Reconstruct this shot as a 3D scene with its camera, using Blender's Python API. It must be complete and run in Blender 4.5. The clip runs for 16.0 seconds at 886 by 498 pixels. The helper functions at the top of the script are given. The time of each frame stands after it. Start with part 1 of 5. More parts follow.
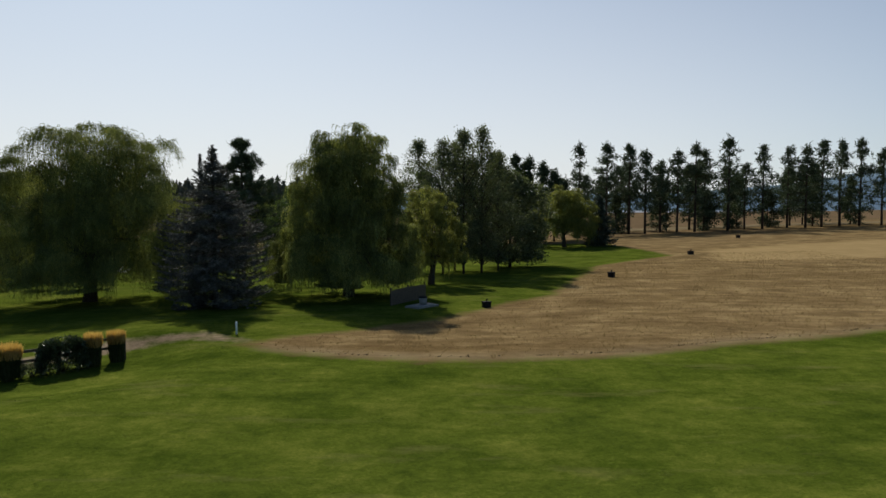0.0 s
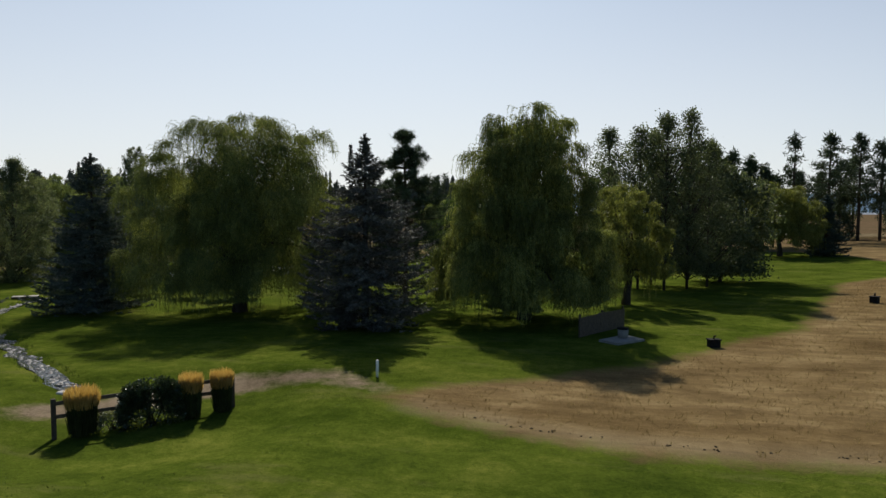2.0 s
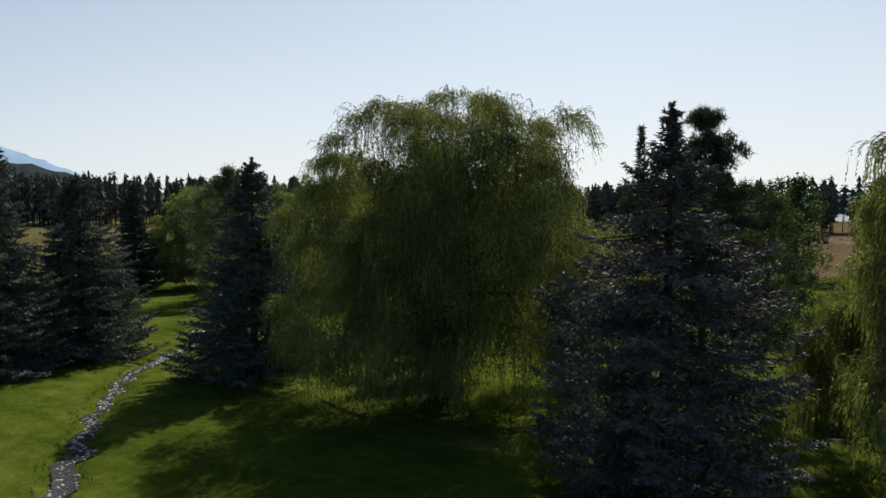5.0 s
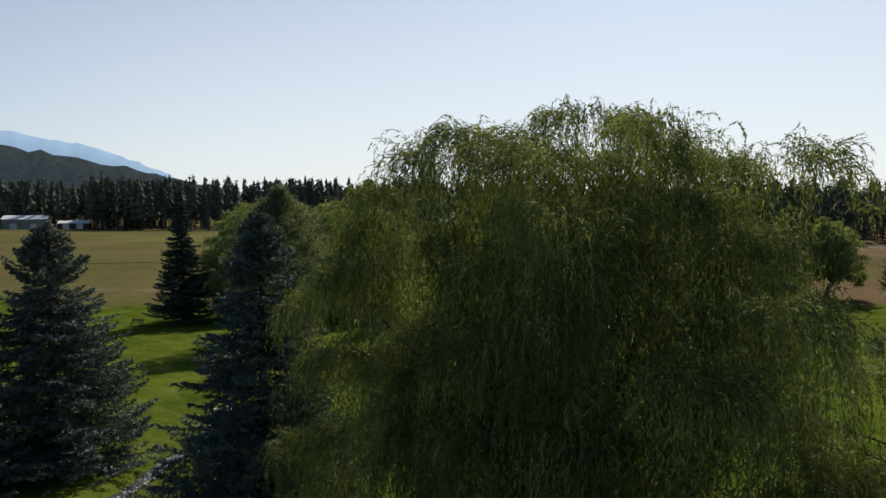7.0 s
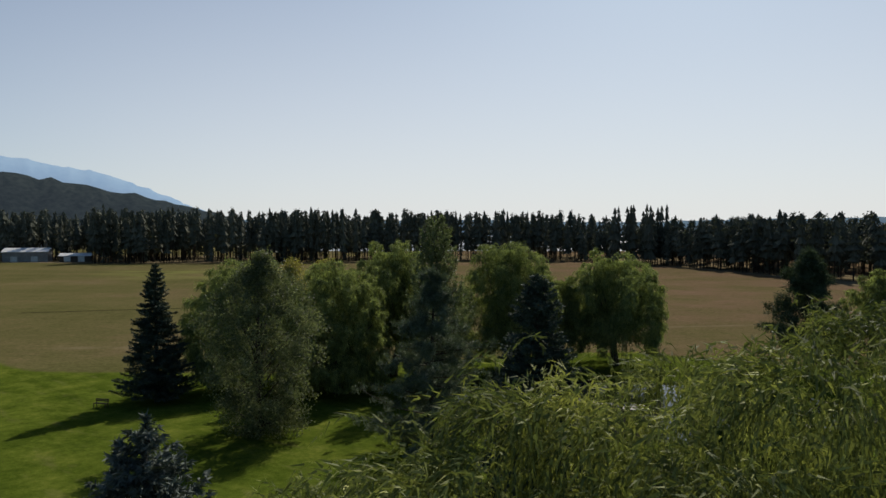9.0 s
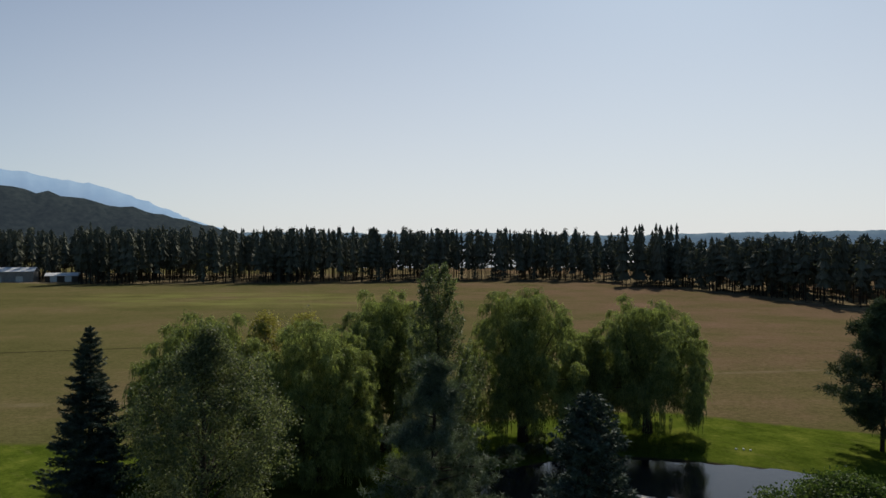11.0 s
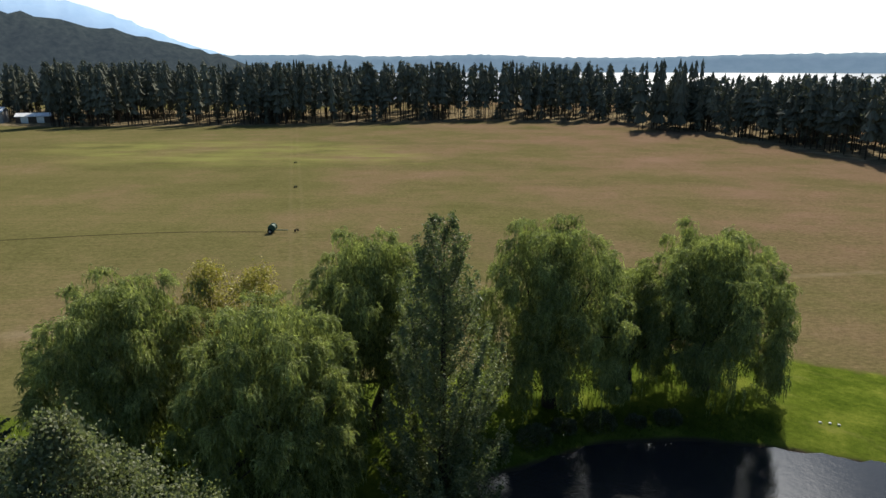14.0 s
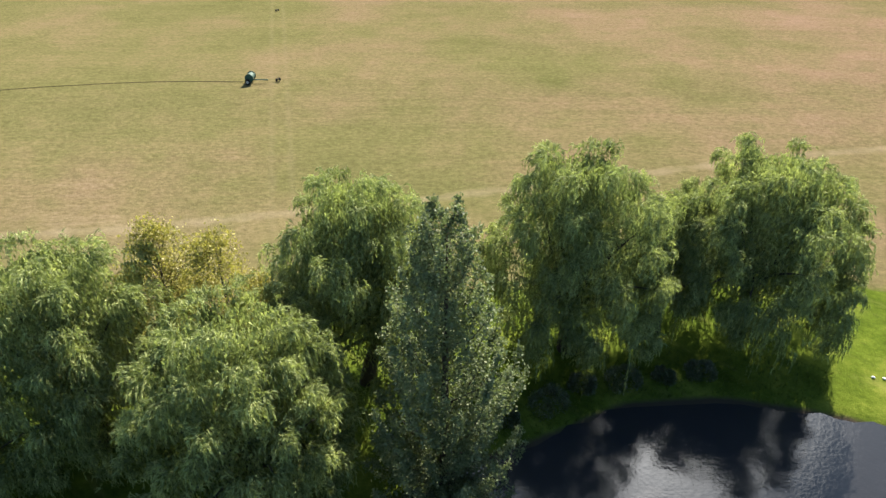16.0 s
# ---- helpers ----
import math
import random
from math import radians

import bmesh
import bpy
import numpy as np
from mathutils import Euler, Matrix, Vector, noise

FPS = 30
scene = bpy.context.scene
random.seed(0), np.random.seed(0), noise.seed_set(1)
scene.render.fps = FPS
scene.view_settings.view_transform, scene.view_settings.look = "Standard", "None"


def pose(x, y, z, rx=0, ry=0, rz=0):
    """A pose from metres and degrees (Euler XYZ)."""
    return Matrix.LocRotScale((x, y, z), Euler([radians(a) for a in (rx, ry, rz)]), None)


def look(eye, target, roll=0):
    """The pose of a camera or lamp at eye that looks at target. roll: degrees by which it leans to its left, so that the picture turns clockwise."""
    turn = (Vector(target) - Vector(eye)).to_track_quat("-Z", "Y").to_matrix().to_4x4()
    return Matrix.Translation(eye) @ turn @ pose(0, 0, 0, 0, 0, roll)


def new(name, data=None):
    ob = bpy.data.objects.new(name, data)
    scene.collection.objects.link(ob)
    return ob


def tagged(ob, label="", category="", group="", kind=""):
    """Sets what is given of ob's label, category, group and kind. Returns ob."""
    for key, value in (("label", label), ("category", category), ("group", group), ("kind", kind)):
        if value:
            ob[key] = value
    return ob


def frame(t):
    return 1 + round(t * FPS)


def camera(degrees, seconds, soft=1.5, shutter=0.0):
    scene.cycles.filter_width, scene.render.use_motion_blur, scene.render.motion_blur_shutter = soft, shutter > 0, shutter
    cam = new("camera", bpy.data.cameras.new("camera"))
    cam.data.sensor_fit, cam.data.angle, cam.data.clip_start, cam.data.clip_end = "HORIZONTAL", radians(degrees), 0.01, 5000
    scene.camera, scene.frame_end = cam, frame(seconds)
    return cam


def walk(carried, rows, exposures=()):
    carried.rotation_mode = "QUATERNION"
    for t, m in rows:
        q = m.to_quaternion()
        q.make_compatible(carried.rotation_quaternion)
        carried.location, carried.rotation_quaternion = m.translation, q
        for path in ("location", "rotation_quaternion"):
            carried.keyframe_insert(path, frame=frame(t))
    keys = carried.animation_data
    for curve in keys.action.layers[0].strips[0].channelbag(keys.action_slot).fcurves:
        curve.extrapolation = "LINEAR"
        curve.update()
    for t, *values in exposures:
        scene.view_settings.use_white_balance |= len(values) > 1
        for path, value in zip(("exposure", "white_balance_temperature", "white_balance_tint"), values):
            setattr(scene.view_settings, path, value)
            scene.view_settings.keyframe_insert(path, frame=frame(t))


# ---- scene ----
cam = camera(66.3, 16.0)
METRES, EYE, TILT, LEAN, TURN = 115.0, 7.4, -3.6, 0.0, 0.0
ROWS = [
    (0.0, 0.0, 0.0, 0.0, -0.0, 0.0, -0.0),
    (0.5, -0.0012, 0.0223, 0.0013, 3.2, -0.0, -0.23),
    (1.0, -0.004, 0.046, 0.0028, 6.66, 0.0, -0.48),
    (1.5, -0.0089, 0.0708, 0.0046, 10.55, -0.05, -0.79),
    (2.0, -0.0154, 0.097, 0.0066, 14.59, -0.1, -1.05),
    (2.5, -0.0239, 0.1238, 0.009, 18.34, -0.16, -1.26),
    (3.0, -0.0344, 0.1514, 0.0115, 22.18, -0.2, -1.52),
    (3.5, -0.0476, 0.1789, 0.014, 25.88, -0.24, -1.77),
    (4.0, -0.0632, 0.2064, 0.0177, 29.2, -0.32, -1.96),
    (6.5, -0.1587, 0.3361, 0.0507, 38.78, -0.81, -2.4),
    (7.0, -0.176, 0.3554, 0.0592, 40.3, -0.92, -2.42),
    (7.5, -0.1904, 0.3713, 0.0671, 40.98, -0.99, -2.4),
    (8.0, -0.206, 0.3882, 0.0772, 40.99, -0.97, -2.39),
    (8.5, -0.2238, 0.4068, 0.0882, 40.98, -0.93, -2.44),
    (9.0, -0.2432, 0.4276, 0.0991, 41.01, 1.16, -2.37),
    (9.5, -0.2645, 0.45, 0.1098, 41.01, 2.54, -2.39),
    (10.0, -0.2858, 0.4731, 0.1188, 41.01, 2.54, -2.39),
    (12.5, -0.3959, 0.5919, 0.175, 40.99, -2.1, -2.33),
    (13.0, -0.4175, 0.6153, 0.1881, 40.98, -5.23, -2.33),
    (13.5, -0.4398, 0.6383, 0.2013, 40.99, -8.82, -2.34),
    (14.0, -0.4616, 0.6608, 0.2146, 41.0, -12.49, -2.32),
    (14.5, -0.4833, 0.6838, 0.2289, 41.02, -16.62, -2.32),
    (15.0, -0.5052, 0.7075, 0.2459, 41.07, -21.16, -2.38),
    (15.5, -0.5265, 0.7318, 0.2621, 41.17, -25.61, -2.36),
    (16.0, -0.5474, 0.7556, 0.2778, 41.26, -29.98, -2.36),
]
EXPOSURES = [(0.0, 0.0), (4.0, 0.15), (7.0, 0.15), (9.0, -0.1), (12.5, -0.15), (13.2, 0.05), (14.0, 0.75), (14.5, 1.8), (15.0, 2.3), (15.5, 1.97), (16.0, 1.93)]
walk(cam, [(t, pose(0, 0, EYE, TILT, LEAN, TURN) @ pose(METRES * x, METRES * y, METRES * z, 90 + pitch, roll, yaw)) for t, x, y, z, yaw, pitch, roll in ROWS], EXPOSURES)

# ---- world and sun ----
SUN_AZ = math.atan2(-0.36, 0.93)          # clockwise from +y
SUN_EL = radians(39.5)
world = bpy.data.worlds.new("sky")
scene.world = world
world.use_nodes = True
wn, wl = world.node_tree.nodes, world.node_tree.links
sky = wn.new("ShaderNodeTexSky")
sky.sky_type, sky.sun_disc = "NISHITA", False
sky.sun_elevation, sky.sun_rotation = SUN_EL, SUN_AZ
sky.air_density, sky.dust_density, sky.ozone_density, sky.altitude = 1.0, 1.4, 1.8, 800
wn["Background"].inputs["Strength"].default_value = 0.072
# summer haze: the sky pales towards the horizon
up = wn.new("ShaderNodeSeparateXYZ")
wl.new(wn.new("ShaderNodeTexCoord").outputs["Generated"], up.inputs[0])
lift = wn.new("ShaderNodeMapRange")
lift.inputs[1].default_value, lift.inputs[2].default_value, lift.inputs[3].default_value, lift.inputs[4].default_value = 0.0, 0.55, 0.9, 0.1
wl.new(up.outputs[2], lift.inputs[0])
# the haze glows round the sun and dulls away from it
side = wn.new("ShaderNodeVectorMath")
side.operation = "DOT_PRODUCT"
wl.new(up.inputs[0].links[0].from_socket, side.inputs[0])
side.inputs[1].default_value = (math.sin(SUN_AZ), math.cos(SUN_AZ), 0.0)
glow = wn.new("ShaderNodeMapRange")
glow.interpolation_type = "SMOOTHSTEP"
glow.inputs[1].default_value, glow.inputs[2].default_value, glow.inputs[3].default_value, glow.inputs[4].default_value = 0.0, 1.0, 0.08, 1.0
wl.new(side.outputs["Value"], glow.inputs[0])
share = wn.new("ShaderNodeMath")
share.operation = "MULTIPLY"
wl.new(lift.outputs[0], share.inputs[0])
wl.new(glow.outputs[0], share.inputs[1])
veil = wn.new("ShaderNodeMix")
veil.data_type = "RGBA"
veil.inputs[7].default_value = (11.3, 11.3, 11.4, 1)
wl.new(share.outputs[0], veil.inputs[0])
tint = wn.new("ShaderNodeMix")
tint.data_type, tint.blend_type = "RGBA", "MULTIPLY"
tint.inputs[0].default_value = 1.0
tint.inputs[7].default_value = (0.76, 1.0, 1.13, 1)
wl.new(sky.outputs["Color"], tint.inputs[6])
wl.new(tint.outputs[2], veil.inputs[6])
# aureole
near = wn.new("ShaderNodeVectorMath")
near.operation = "DOT_PRODUCT"
wl.new(up.inputs[0].links[0].from_socket, near.inputs[0])
near.inputs[1].default_value = (math.sin(SUN_AZ) * math.cos(SUN_EL), math.cos(SUN_AZ) * math.cos(SUN_EL), math.sin(SUN_EL))
halo = wn.new("ShaderNodeMapRange")
halo.interpolation_type = "SMOOTHSTEP"
halo.inputs[1].default_value, halo.inputs[2].default_value, halo.inputs[3].default_value, halo.inputs[4].default_value = 0.957, 1.0, 0.0, 1.0
wl.new(near.outputs["Value"], halo.inputs[0])
bright = wn.new("ShaderNodeMix")
bright.data_type, bright.blend_type = "RGBA", "ADD"
bright.inputs[7].default_value = (60, 58, 55, 1)
wl.new(halo.outputs[0], bright.inputs[0])
wl.new(veil.outputs[2], bright.inputs[6])
wl.new(bright.outputs[2], wn["Background"].inputs["Color"])
sun = new("sun", bpy.data.lights.new("sun", "SUN"))
sun.data.energy, sun.data.angle, sun.data.color = 5.0, radians(0.55), (1.0, 0.93, 0.82)
to_sun = Vector((math.sin(SUN_AZ) * math.cos(SUN_EL), math.cos(SUN_AZ) * math.cos(SUN_EL), math.sin(SUN_EL)))
sun.matrix_world = look(to_sun * 200, (0, 0, 0))


# ---- materials ----
def mat(name):
    m = bpy.data.materials.new(name)
    m.use_nodes = True
    nt = m.node_tree
    return m, nt.nodes, nt.links, nt.nodes["Principled BSDF"]


def noise_node(n, l, scale, detail=4.0, rough=0.55, vec=None):
    t = n.new("ShaderNodeTexNoise")
    t.inputs["Scale"].default_value, t.inputs["Detail"].default_value, t.inputs["Roughness"].default_value = scale, detail, rough
    if vec is not None:
        l.new(vec, t.inputs["Vector"])
    return t.outputs["Fac"]


def ramp(n, l, fac, stops):
    r = n.new("ShaderNodeValToRGB")
    el = r.color_ramp.elements
    while len(el) < len(stops):
        el.new(0.5)
    for e, (p, c) in zip(el, stops):
        e.position, e.color = p, (*c, 1)
    l.new(fac, r.inputs["Fac"])
    return r.outputs["Color"]


def mixc(n, l, fac, a, b, mode="MIX"):
    m = n.new("ShaderNodeMix")
    m.data_type, m.blend_type = "RGBA", mode
    for sock, v in ((m.inputs[0], fac), (m.inputs[6], a), (m.inputs[7], b)):
        if isinstance(v, bpy.types.NodeSocket):
            l.new(v, sock)
        else:
            sock.default_value = v if isinstance(v, (int, float)) else (*v, 1)
    return m.outputs[2]


def maths(n, l, op, a, b=0.0, c=0.0, clamp=False):
    m = n.new("ShaderNodeMath")
    m.operation, m.use_clamp = op, clamp
    for sock, v in zip(m.inputs, (a, b, c)):
        if isinstance(v, bpy.types.NodeSocket):
            l.new(v, sock)
        else:
            sock.default_value = v
    return m.outputs[0]


def bump(n, l, bsdf, height, strength=0.3, dist=0.02):
    b = n.new("ShaderNodeBump")
    b.inputs["Strength"].default_value, b.inputs["Distance"].default_value = strength, dist
    l.new(height, b.inputs["Height"])
    l.new(b.outputs["Normal"], bsdf.inputs["Normal"])


def plain(name, c1, c2, scale=6.0, rough=0.7, metal=0.0, bumps=0.2):
    m, n, l, b = mat(name)
    co = n.new("ShaderNodeTexCoord").outputs["Object"]
    big, fine = noise_node(n, l, scale, 5, 0.6, co), noise_node(n, l, scale * 9, 3, 0.6, co)
    f = maths(n, l, "MULTIPLY_ADD", fine, 0.4, maths(n, l, "MULTIPLY", big, 0.6))
    l.new(ramp(n, l, f, [(0.3, c1), (0.7, c2)]), b.inputs["Base Color"])
    b.inputs["Roughness"].default_value, b.inputs["Metallic"].default_value = rough, metal
    if rough >= 0.8:
        b.inputs["Specular IOR Level"].default_value = 0.08
    bump(n, l, b, f, bumps)
    return m


def leaf_mat(name, dark, mid, light, trans=0.35, rough=0.5, clump=0.6, spec=0.2):
    """Leaves: tint varies from leaf to leaf and from clump to clump; light passes through them."""
    m, n, l, b = mat(name)
    co = n.new("ShaderNodeTexCoord").outputs["Object"]
    isl = n.new("ShaderNodeNewGeometry").outputs["Random Per Island"]
    big = noise_node(n, l, clump, 3, 0.6, co)
    f = maths(n, l, "ADD", maths(n, l, "MULTIPLY_ADD", isl, 0.4, 0.07), maths(n, l, "MULTIPLY_ADD", big, 1.3, -0.42))
    col = ramp(n, l, f, [(0.05, dark), (0.5, mid), (0.95, light)])
    l.new(col, b.inputs["Base Color"])
    b.inputs["Roughness"].default_value = rough
    b.inputs["Specular IOR Level"].default_value = spec
    tr = n.new("ShaderNodeBsdfTranslucent")
    l.new(mixc(n, l, 1.0, col, (1.15, 1.24, 0.74), "MULTIPLY"), tr.inputs["Color"])
    mx = n.new("ShaderNodeMixShader")
    mx.inputs[0].default_value = trans
    l.new(b.outputs[0], mx.inputs[1])
    l.new(tr.outputs[0], mx.inputs[2])
    l.new(mx.outputs[0], n["Material Output"].inputs["Surface"])
    return m


M_WILLOW = leaf_mat("willow_leaf", (0.038, 0.048, 0.019), (0.126, 0.144, 0.046), (0.45, 0.44, 0.13), 0.24, 0.65, 0.4, spec=0.1)
M_WILLOW_P = leaf_mat("pond_willow_leaf", (0.05, 0.063, 0.025), (0.178, 0.204, 0.078), (0.43, 0.45, 0.175), 0.36, 0.65, spec=0.08)
M_WILLOW_Y = leaf_mat("willow_leaf_golden", (0.07, 0.078, 0.022), (0.155, 0.16, 0.045), (0.32, 0.31, 0.1), 0.4, 0.6, spec=0.1)
M_YELLOW = leaf_mat("turning_leaf", (0.12, 0.12, 0.03), (0.23, 0.2, 0.05), (0.36, 0.3, 0.09), 0.42, 0.5)
M_SPRUCE = leaf_mat("spruce_needle", (0.034, 0.047, 0.04), (0.086, 0.104, 0.09), (0.25, 0.268, 0.235), 0.07, 0.75, 0.9, spec=0.08)
M_SPRUCE_D = leaf_mat("fir_needle", (0.024, 0.037, 0.028), (0.052, 0.071, 0.054), (0.115, 0.138, 0.106), 0.06, 0.75, 0.9, spec=0.1)
M_SPRUCE_B = leaf_mat("blue_spruce_needle", (0.04, 0.039, 0.035), (0.092, 0.09, 0.082), (0.26, 0.255, 0.235), 0.06, 0.7, 0.9, spec=0.1)
M_PINE = leaf_mat("pine_needle", (0.028, 0.042, 0.024), (0.06, 0.08, 0.044), (0.12, 0.14, 0.085), 0.12, 0.8, 0.5, spec=0.06)
M_PINE_G = leaf_mat("soft_pine_needle", (0.036, 0.05, 0.032), (0.094, 0.118, 0.076), (0.2, 0.228, 0.155), 0.16, 0.65, 0.5, spec=0.12)
M_BIRCH = leaf_mat("birch_leaf", (0.038, 0.047, 0.025), (0.105, 0.119, 0.062), (0.26, 0.27, 0.145), 0.38, 0.6, spec=0.15)
M_POPLAR = leaf_mat("poplar_leaf", (0.05, 0.066, 0.03), (0.115, 0.136, 0.066), (0.22, 0.24, 0.125), 0.34, 0.6, spec=0.15)
M_ASPEN = leaf_mat("aspen_leaf", (0.04, 0.05, 0.026), (0.092, 0.107, 0.056), (0.19, 0.205, 0.115), 0.36, 0.6, spec=0.12)
M_MAPLE = leaf_mat("maple_leaf", (0.03, 0.05, 0.014), (0.06, 0.09, 0.026), (0.12, 0.155, 0.05), 0.3, 0.65, spec=0.1)
# far woods: base colours lifted, so that distance haze sits in the needle tint
M_WOODS = leaf_mat("far_conifer_needle", (0.044, 0.049, 0.037), (0.084, 0.089, 0.066), (0.15, 0.154, 0.115), 0.1, 0.8, 0.08, spec=0.05)
M_BARK = plain("bark", (0.025, 0.02, 0.016), (0.08, 0.064, 0.05), 5, 0.9, 0, 0.8)


# ---- mesh tools ----
def tri_mesh(name, tris, material):
    """One mesh out of loose polygons, an array (count, corners, 3)."""
    t = np.asarray(tris, dtype=np.float32)
    cnt, k = t.shape[0], t.shape[1]
    me = bpy.data.meshes.new(name)
    me.vertices.add(cnt * k)
    me.vertices.foreach_set("co", t.reshape(-1))
    me.loops.add(cnt * k)
    me.loops.foreach_set("vertex_index", np.arange(cnt * k, dtype=np.int32))
    me.polygons.add(cnt)
    me.polygons.foreach_set("loop_start", np.arange(0, cnt * k, k, dtype=np.int32))
    me.polygons.foreach_set("loop_total", np.full(cnt, k, dtype=np.int32))
    me.update(calc_edges=True)
    me.materials.append(material)
    return me


def tube_bm(bm, pts, radii, n=7):
    """A tapered tube along pts, capped."""
    rings = []
    pts = [Vector(p) for p in pts]
    for i, p in enumerate(pts):
        d = (pts[min(i + 1, len(pts) - 1)] - pts[max(i - 1, 0)]).normalized()
        a = d.cross(Vector((0.31, 0.95, 0.05))).normalized()
        b = d.cross(a)
        rings.append([bm.verts.new(p + (a * math.cos(6.28319 * k / n) + b * math.sin(6.28319 * k / n)) * radii[i]) for k in range(n)])
    for r0, r1 in zip(rings, rings[1:]):
        for k in range(n):
            f = bm.faces.new((r0[k], r0[(k + 1) % n], r1[(k + 1) % n], r1[k]))
            f.smooth = True
    bm.faces.new(rings[0][::-1])
    bm.faces.new(rings[-1])


def box_bm(bm, cx, cy, cz, sx, sy, sz, bevel=0.0, rot=None):
    r = bmesh.ops.create_cube(bm, size=1.0)
    m = Matrix.Translation((cx, cy, cz)) @ (rot.to_4x4() if rot is not None else Matrix()) @ Matrix.Diagonal((sx, sy, sz, 1))
    bmesh.ops.transform(bm, matrix=m, verts=r["verts"])
    if bevel:
        es = list({e for v in r["verts"] for e in v.link_edges})
        bmesh.ops.bevel(bm, geom=es, offset=bevel, segments=2, affect="EDGES")


def part(name, bm, material, parent=None, label=""):
    me = bpy.data.meshes.new(name)
    bm.normal_update()
    bm.to_mesh(me)
    bm.free()
    me.materials.append(material)
    ob = new(name, me)
    if parent is not None:
        ob.parent = parent
    if label:
        ob["label"] = label
    return ob


def thing(name, x, y, z, label, category, group="", rz=0.0):
    ob = new(name)
    ob.matrix_basis = pose(x, y, z, 0, 0, rz)
    return tagged(ob, label, category, group)


def unit(a):
    return a / np.maximum(np.linalg.norm(a, axis=-1, keepdims=True), 1e-9)


def blades(rng, base, way, length, width):
    """Narrow triangular leaves."""
    way = unit(way)
    side = unit(np.cross(way, rng.normal(size=base.shape)))
    w = (np.asarray(width) * 0.5).reshape(-1, 1)
    return np.stack([base - side * w, base + side * w, base + way * np.asarray(length).reshape(-1, 1)], 1)


def diamonds(rng, base, way, length, width):
    """Broad leaves, four-cornered."""
    way = unit(way)
    side = unit(np.cross(way, rng.normal(size=base.shape)))
    w, ln = (np.asarray(width) * 0.5).reshape(-1, 1), np.asarray(length).reshape(-1, 1)
    mid = base + way * ln * 0.45
    return np.stack([base, mid + side * w, base + way * ln, mid - side * w], 1)


# ---- ground ----
def ground_z(x, y):
    d = -0.67 * x + 0.74 * y
    z = np.interp(d, [40, 78, 140, 160, 210, 350, 480, 760, 900], [0, -1.3, -4.0, -4.2, -2.4, -2.2, -3.4, -5.0, -19.0])
    z = z + np.interp(x, [-40, 30, 120], [0, 2.4, 3.4]) * np.interp(y, [100, 190], [0, 1.0]) * np.interp(d, [250, 400], [1.0, 0])
    hollow = np.clip(1 - np.hypot(x + 18.3, y - 32.2) / 7.5, 0, 1)
    z = z - 0.5 * np.clip(hollow * 2.0, 0, 1) ** 2 * (3 - 2 * np.clip(hollow * 2.0, 0, 1))
    s = poly_sd(x, y, POND)
    w = np.clip(1 + s / 9, 0, 1)
    w = w * w * (3 - 2 * w)
    return np.where(s > 0, -4.45 - np.clip(s * 0.5, 0, 0.9), z * (1 - w) - 4.45 * w)


def gz(x, y):
    return float(ground_z(np.float64(x), np.float64(y)))


def seg_dist(x, y, pts):
    """Distance to a polyline."""
    best = np.full(np.shape(x), 1e9)
    for (ax, ay), (bx, by) in zip(pts, pts[1:]):
        ux, uy = bx - ax, by - ay
        t = np.clip(((x - ax) * ux + (y - ay) * uy) / (ux * ux + uy * uy), 0, 1)
        best = np.minimum(best, np.hypot(x - ax - t * ux, y - ay - t * uy))
    return best


def poly_sd(x, y, pts):
    """Signed distance to a closed outline: positive inside."""
    inside = np.zeros(np.shape(x), bool)
    ring = list(pts) + [pts[0]]
    for (ax, ay), (bx, by) in zip(ring, ring[1:]):
        hit = ((ay > y) != (by > y)) & (x < (bx - ax) * (y - ay) / (by - ay + 1e-12) + ax)
        inside ^= hit
    d = seg_dist(x, y, ring)
    return np.where(inside, d, -d)


PATH = [(-60, 12), (-24, 31), (-18, 36.9), (-14.5, 38.6), (-11.4, 37.0)]
BROOK = [(-24.4, 34.6), (-28.4, 37.4), (-32.0, 39.7), (-36.4, 42.8), (-40.7, 45.8), (-45.1, 49.2), (-48.4, 52.0), (-51.3, 55.6), (-54.6, 60.5), (-57.5, 66), (-60, 77), (-62, 95), (-66, 112)]
STREAM = []
for (ax, ay), (bx, by) in zip(BROOK, BROOK[1:]):
    for i in range(4):
        sx_, sy_ = ax + (bx - ax) * i / 4, ay + (by - ay) * i / 4
        STREAM.append((sx_ + 0.28 * math.sin(sx_ * 2.3) + 0.12 * math.sin(sy_ * 5.1), sy_ + 0.22 * math.sin(sy_ * 2.9 + 1.0)))
RIDGE = [(-9, 35.2), (-5, 33.7), (-1.5, 33.1), (2, 33.1), (6, 33.5), (9.8, 34.2), (14, 36.2), (21, 38.7), (28.4, 42.5), (60, 53.6), (90, 63.6)]
LAWN = [(-11.0, 36.0), (-7.5, 33.9), (-3, 32.4), (1, 32.1), (5, 32.5), (9.6, 33.3), (14, 35.3), (21, 37.9), (28.4, 41.8), (60, 53), (90, 63), (90, -60), (-90, -60), (-160, 80), (-136, 83), (-130, 86), (-108, 103),
        (-104, 117), (-94, 130), (-86, 144), (-76, 152), (-68, 155), (-50, 160), (-24, 172), (10, 160), (34, 140), (36, 107), (20.7, 89.8), (9.4, 57.2), (0.2, 45.4), (-6, 40), (-9, 38.2)]
POND = [(-84.5, 110), (-82.5, 114), (-80, 119), (-77.4, 125.9), (-72, 131.5), (-65.4, 135.2), (-59, 137.8), (-50, 140), (-41, 139), (-38, 132), (-42, 122), (-52, 113), (-62, 107), (-72, 104), (-81, 105)]

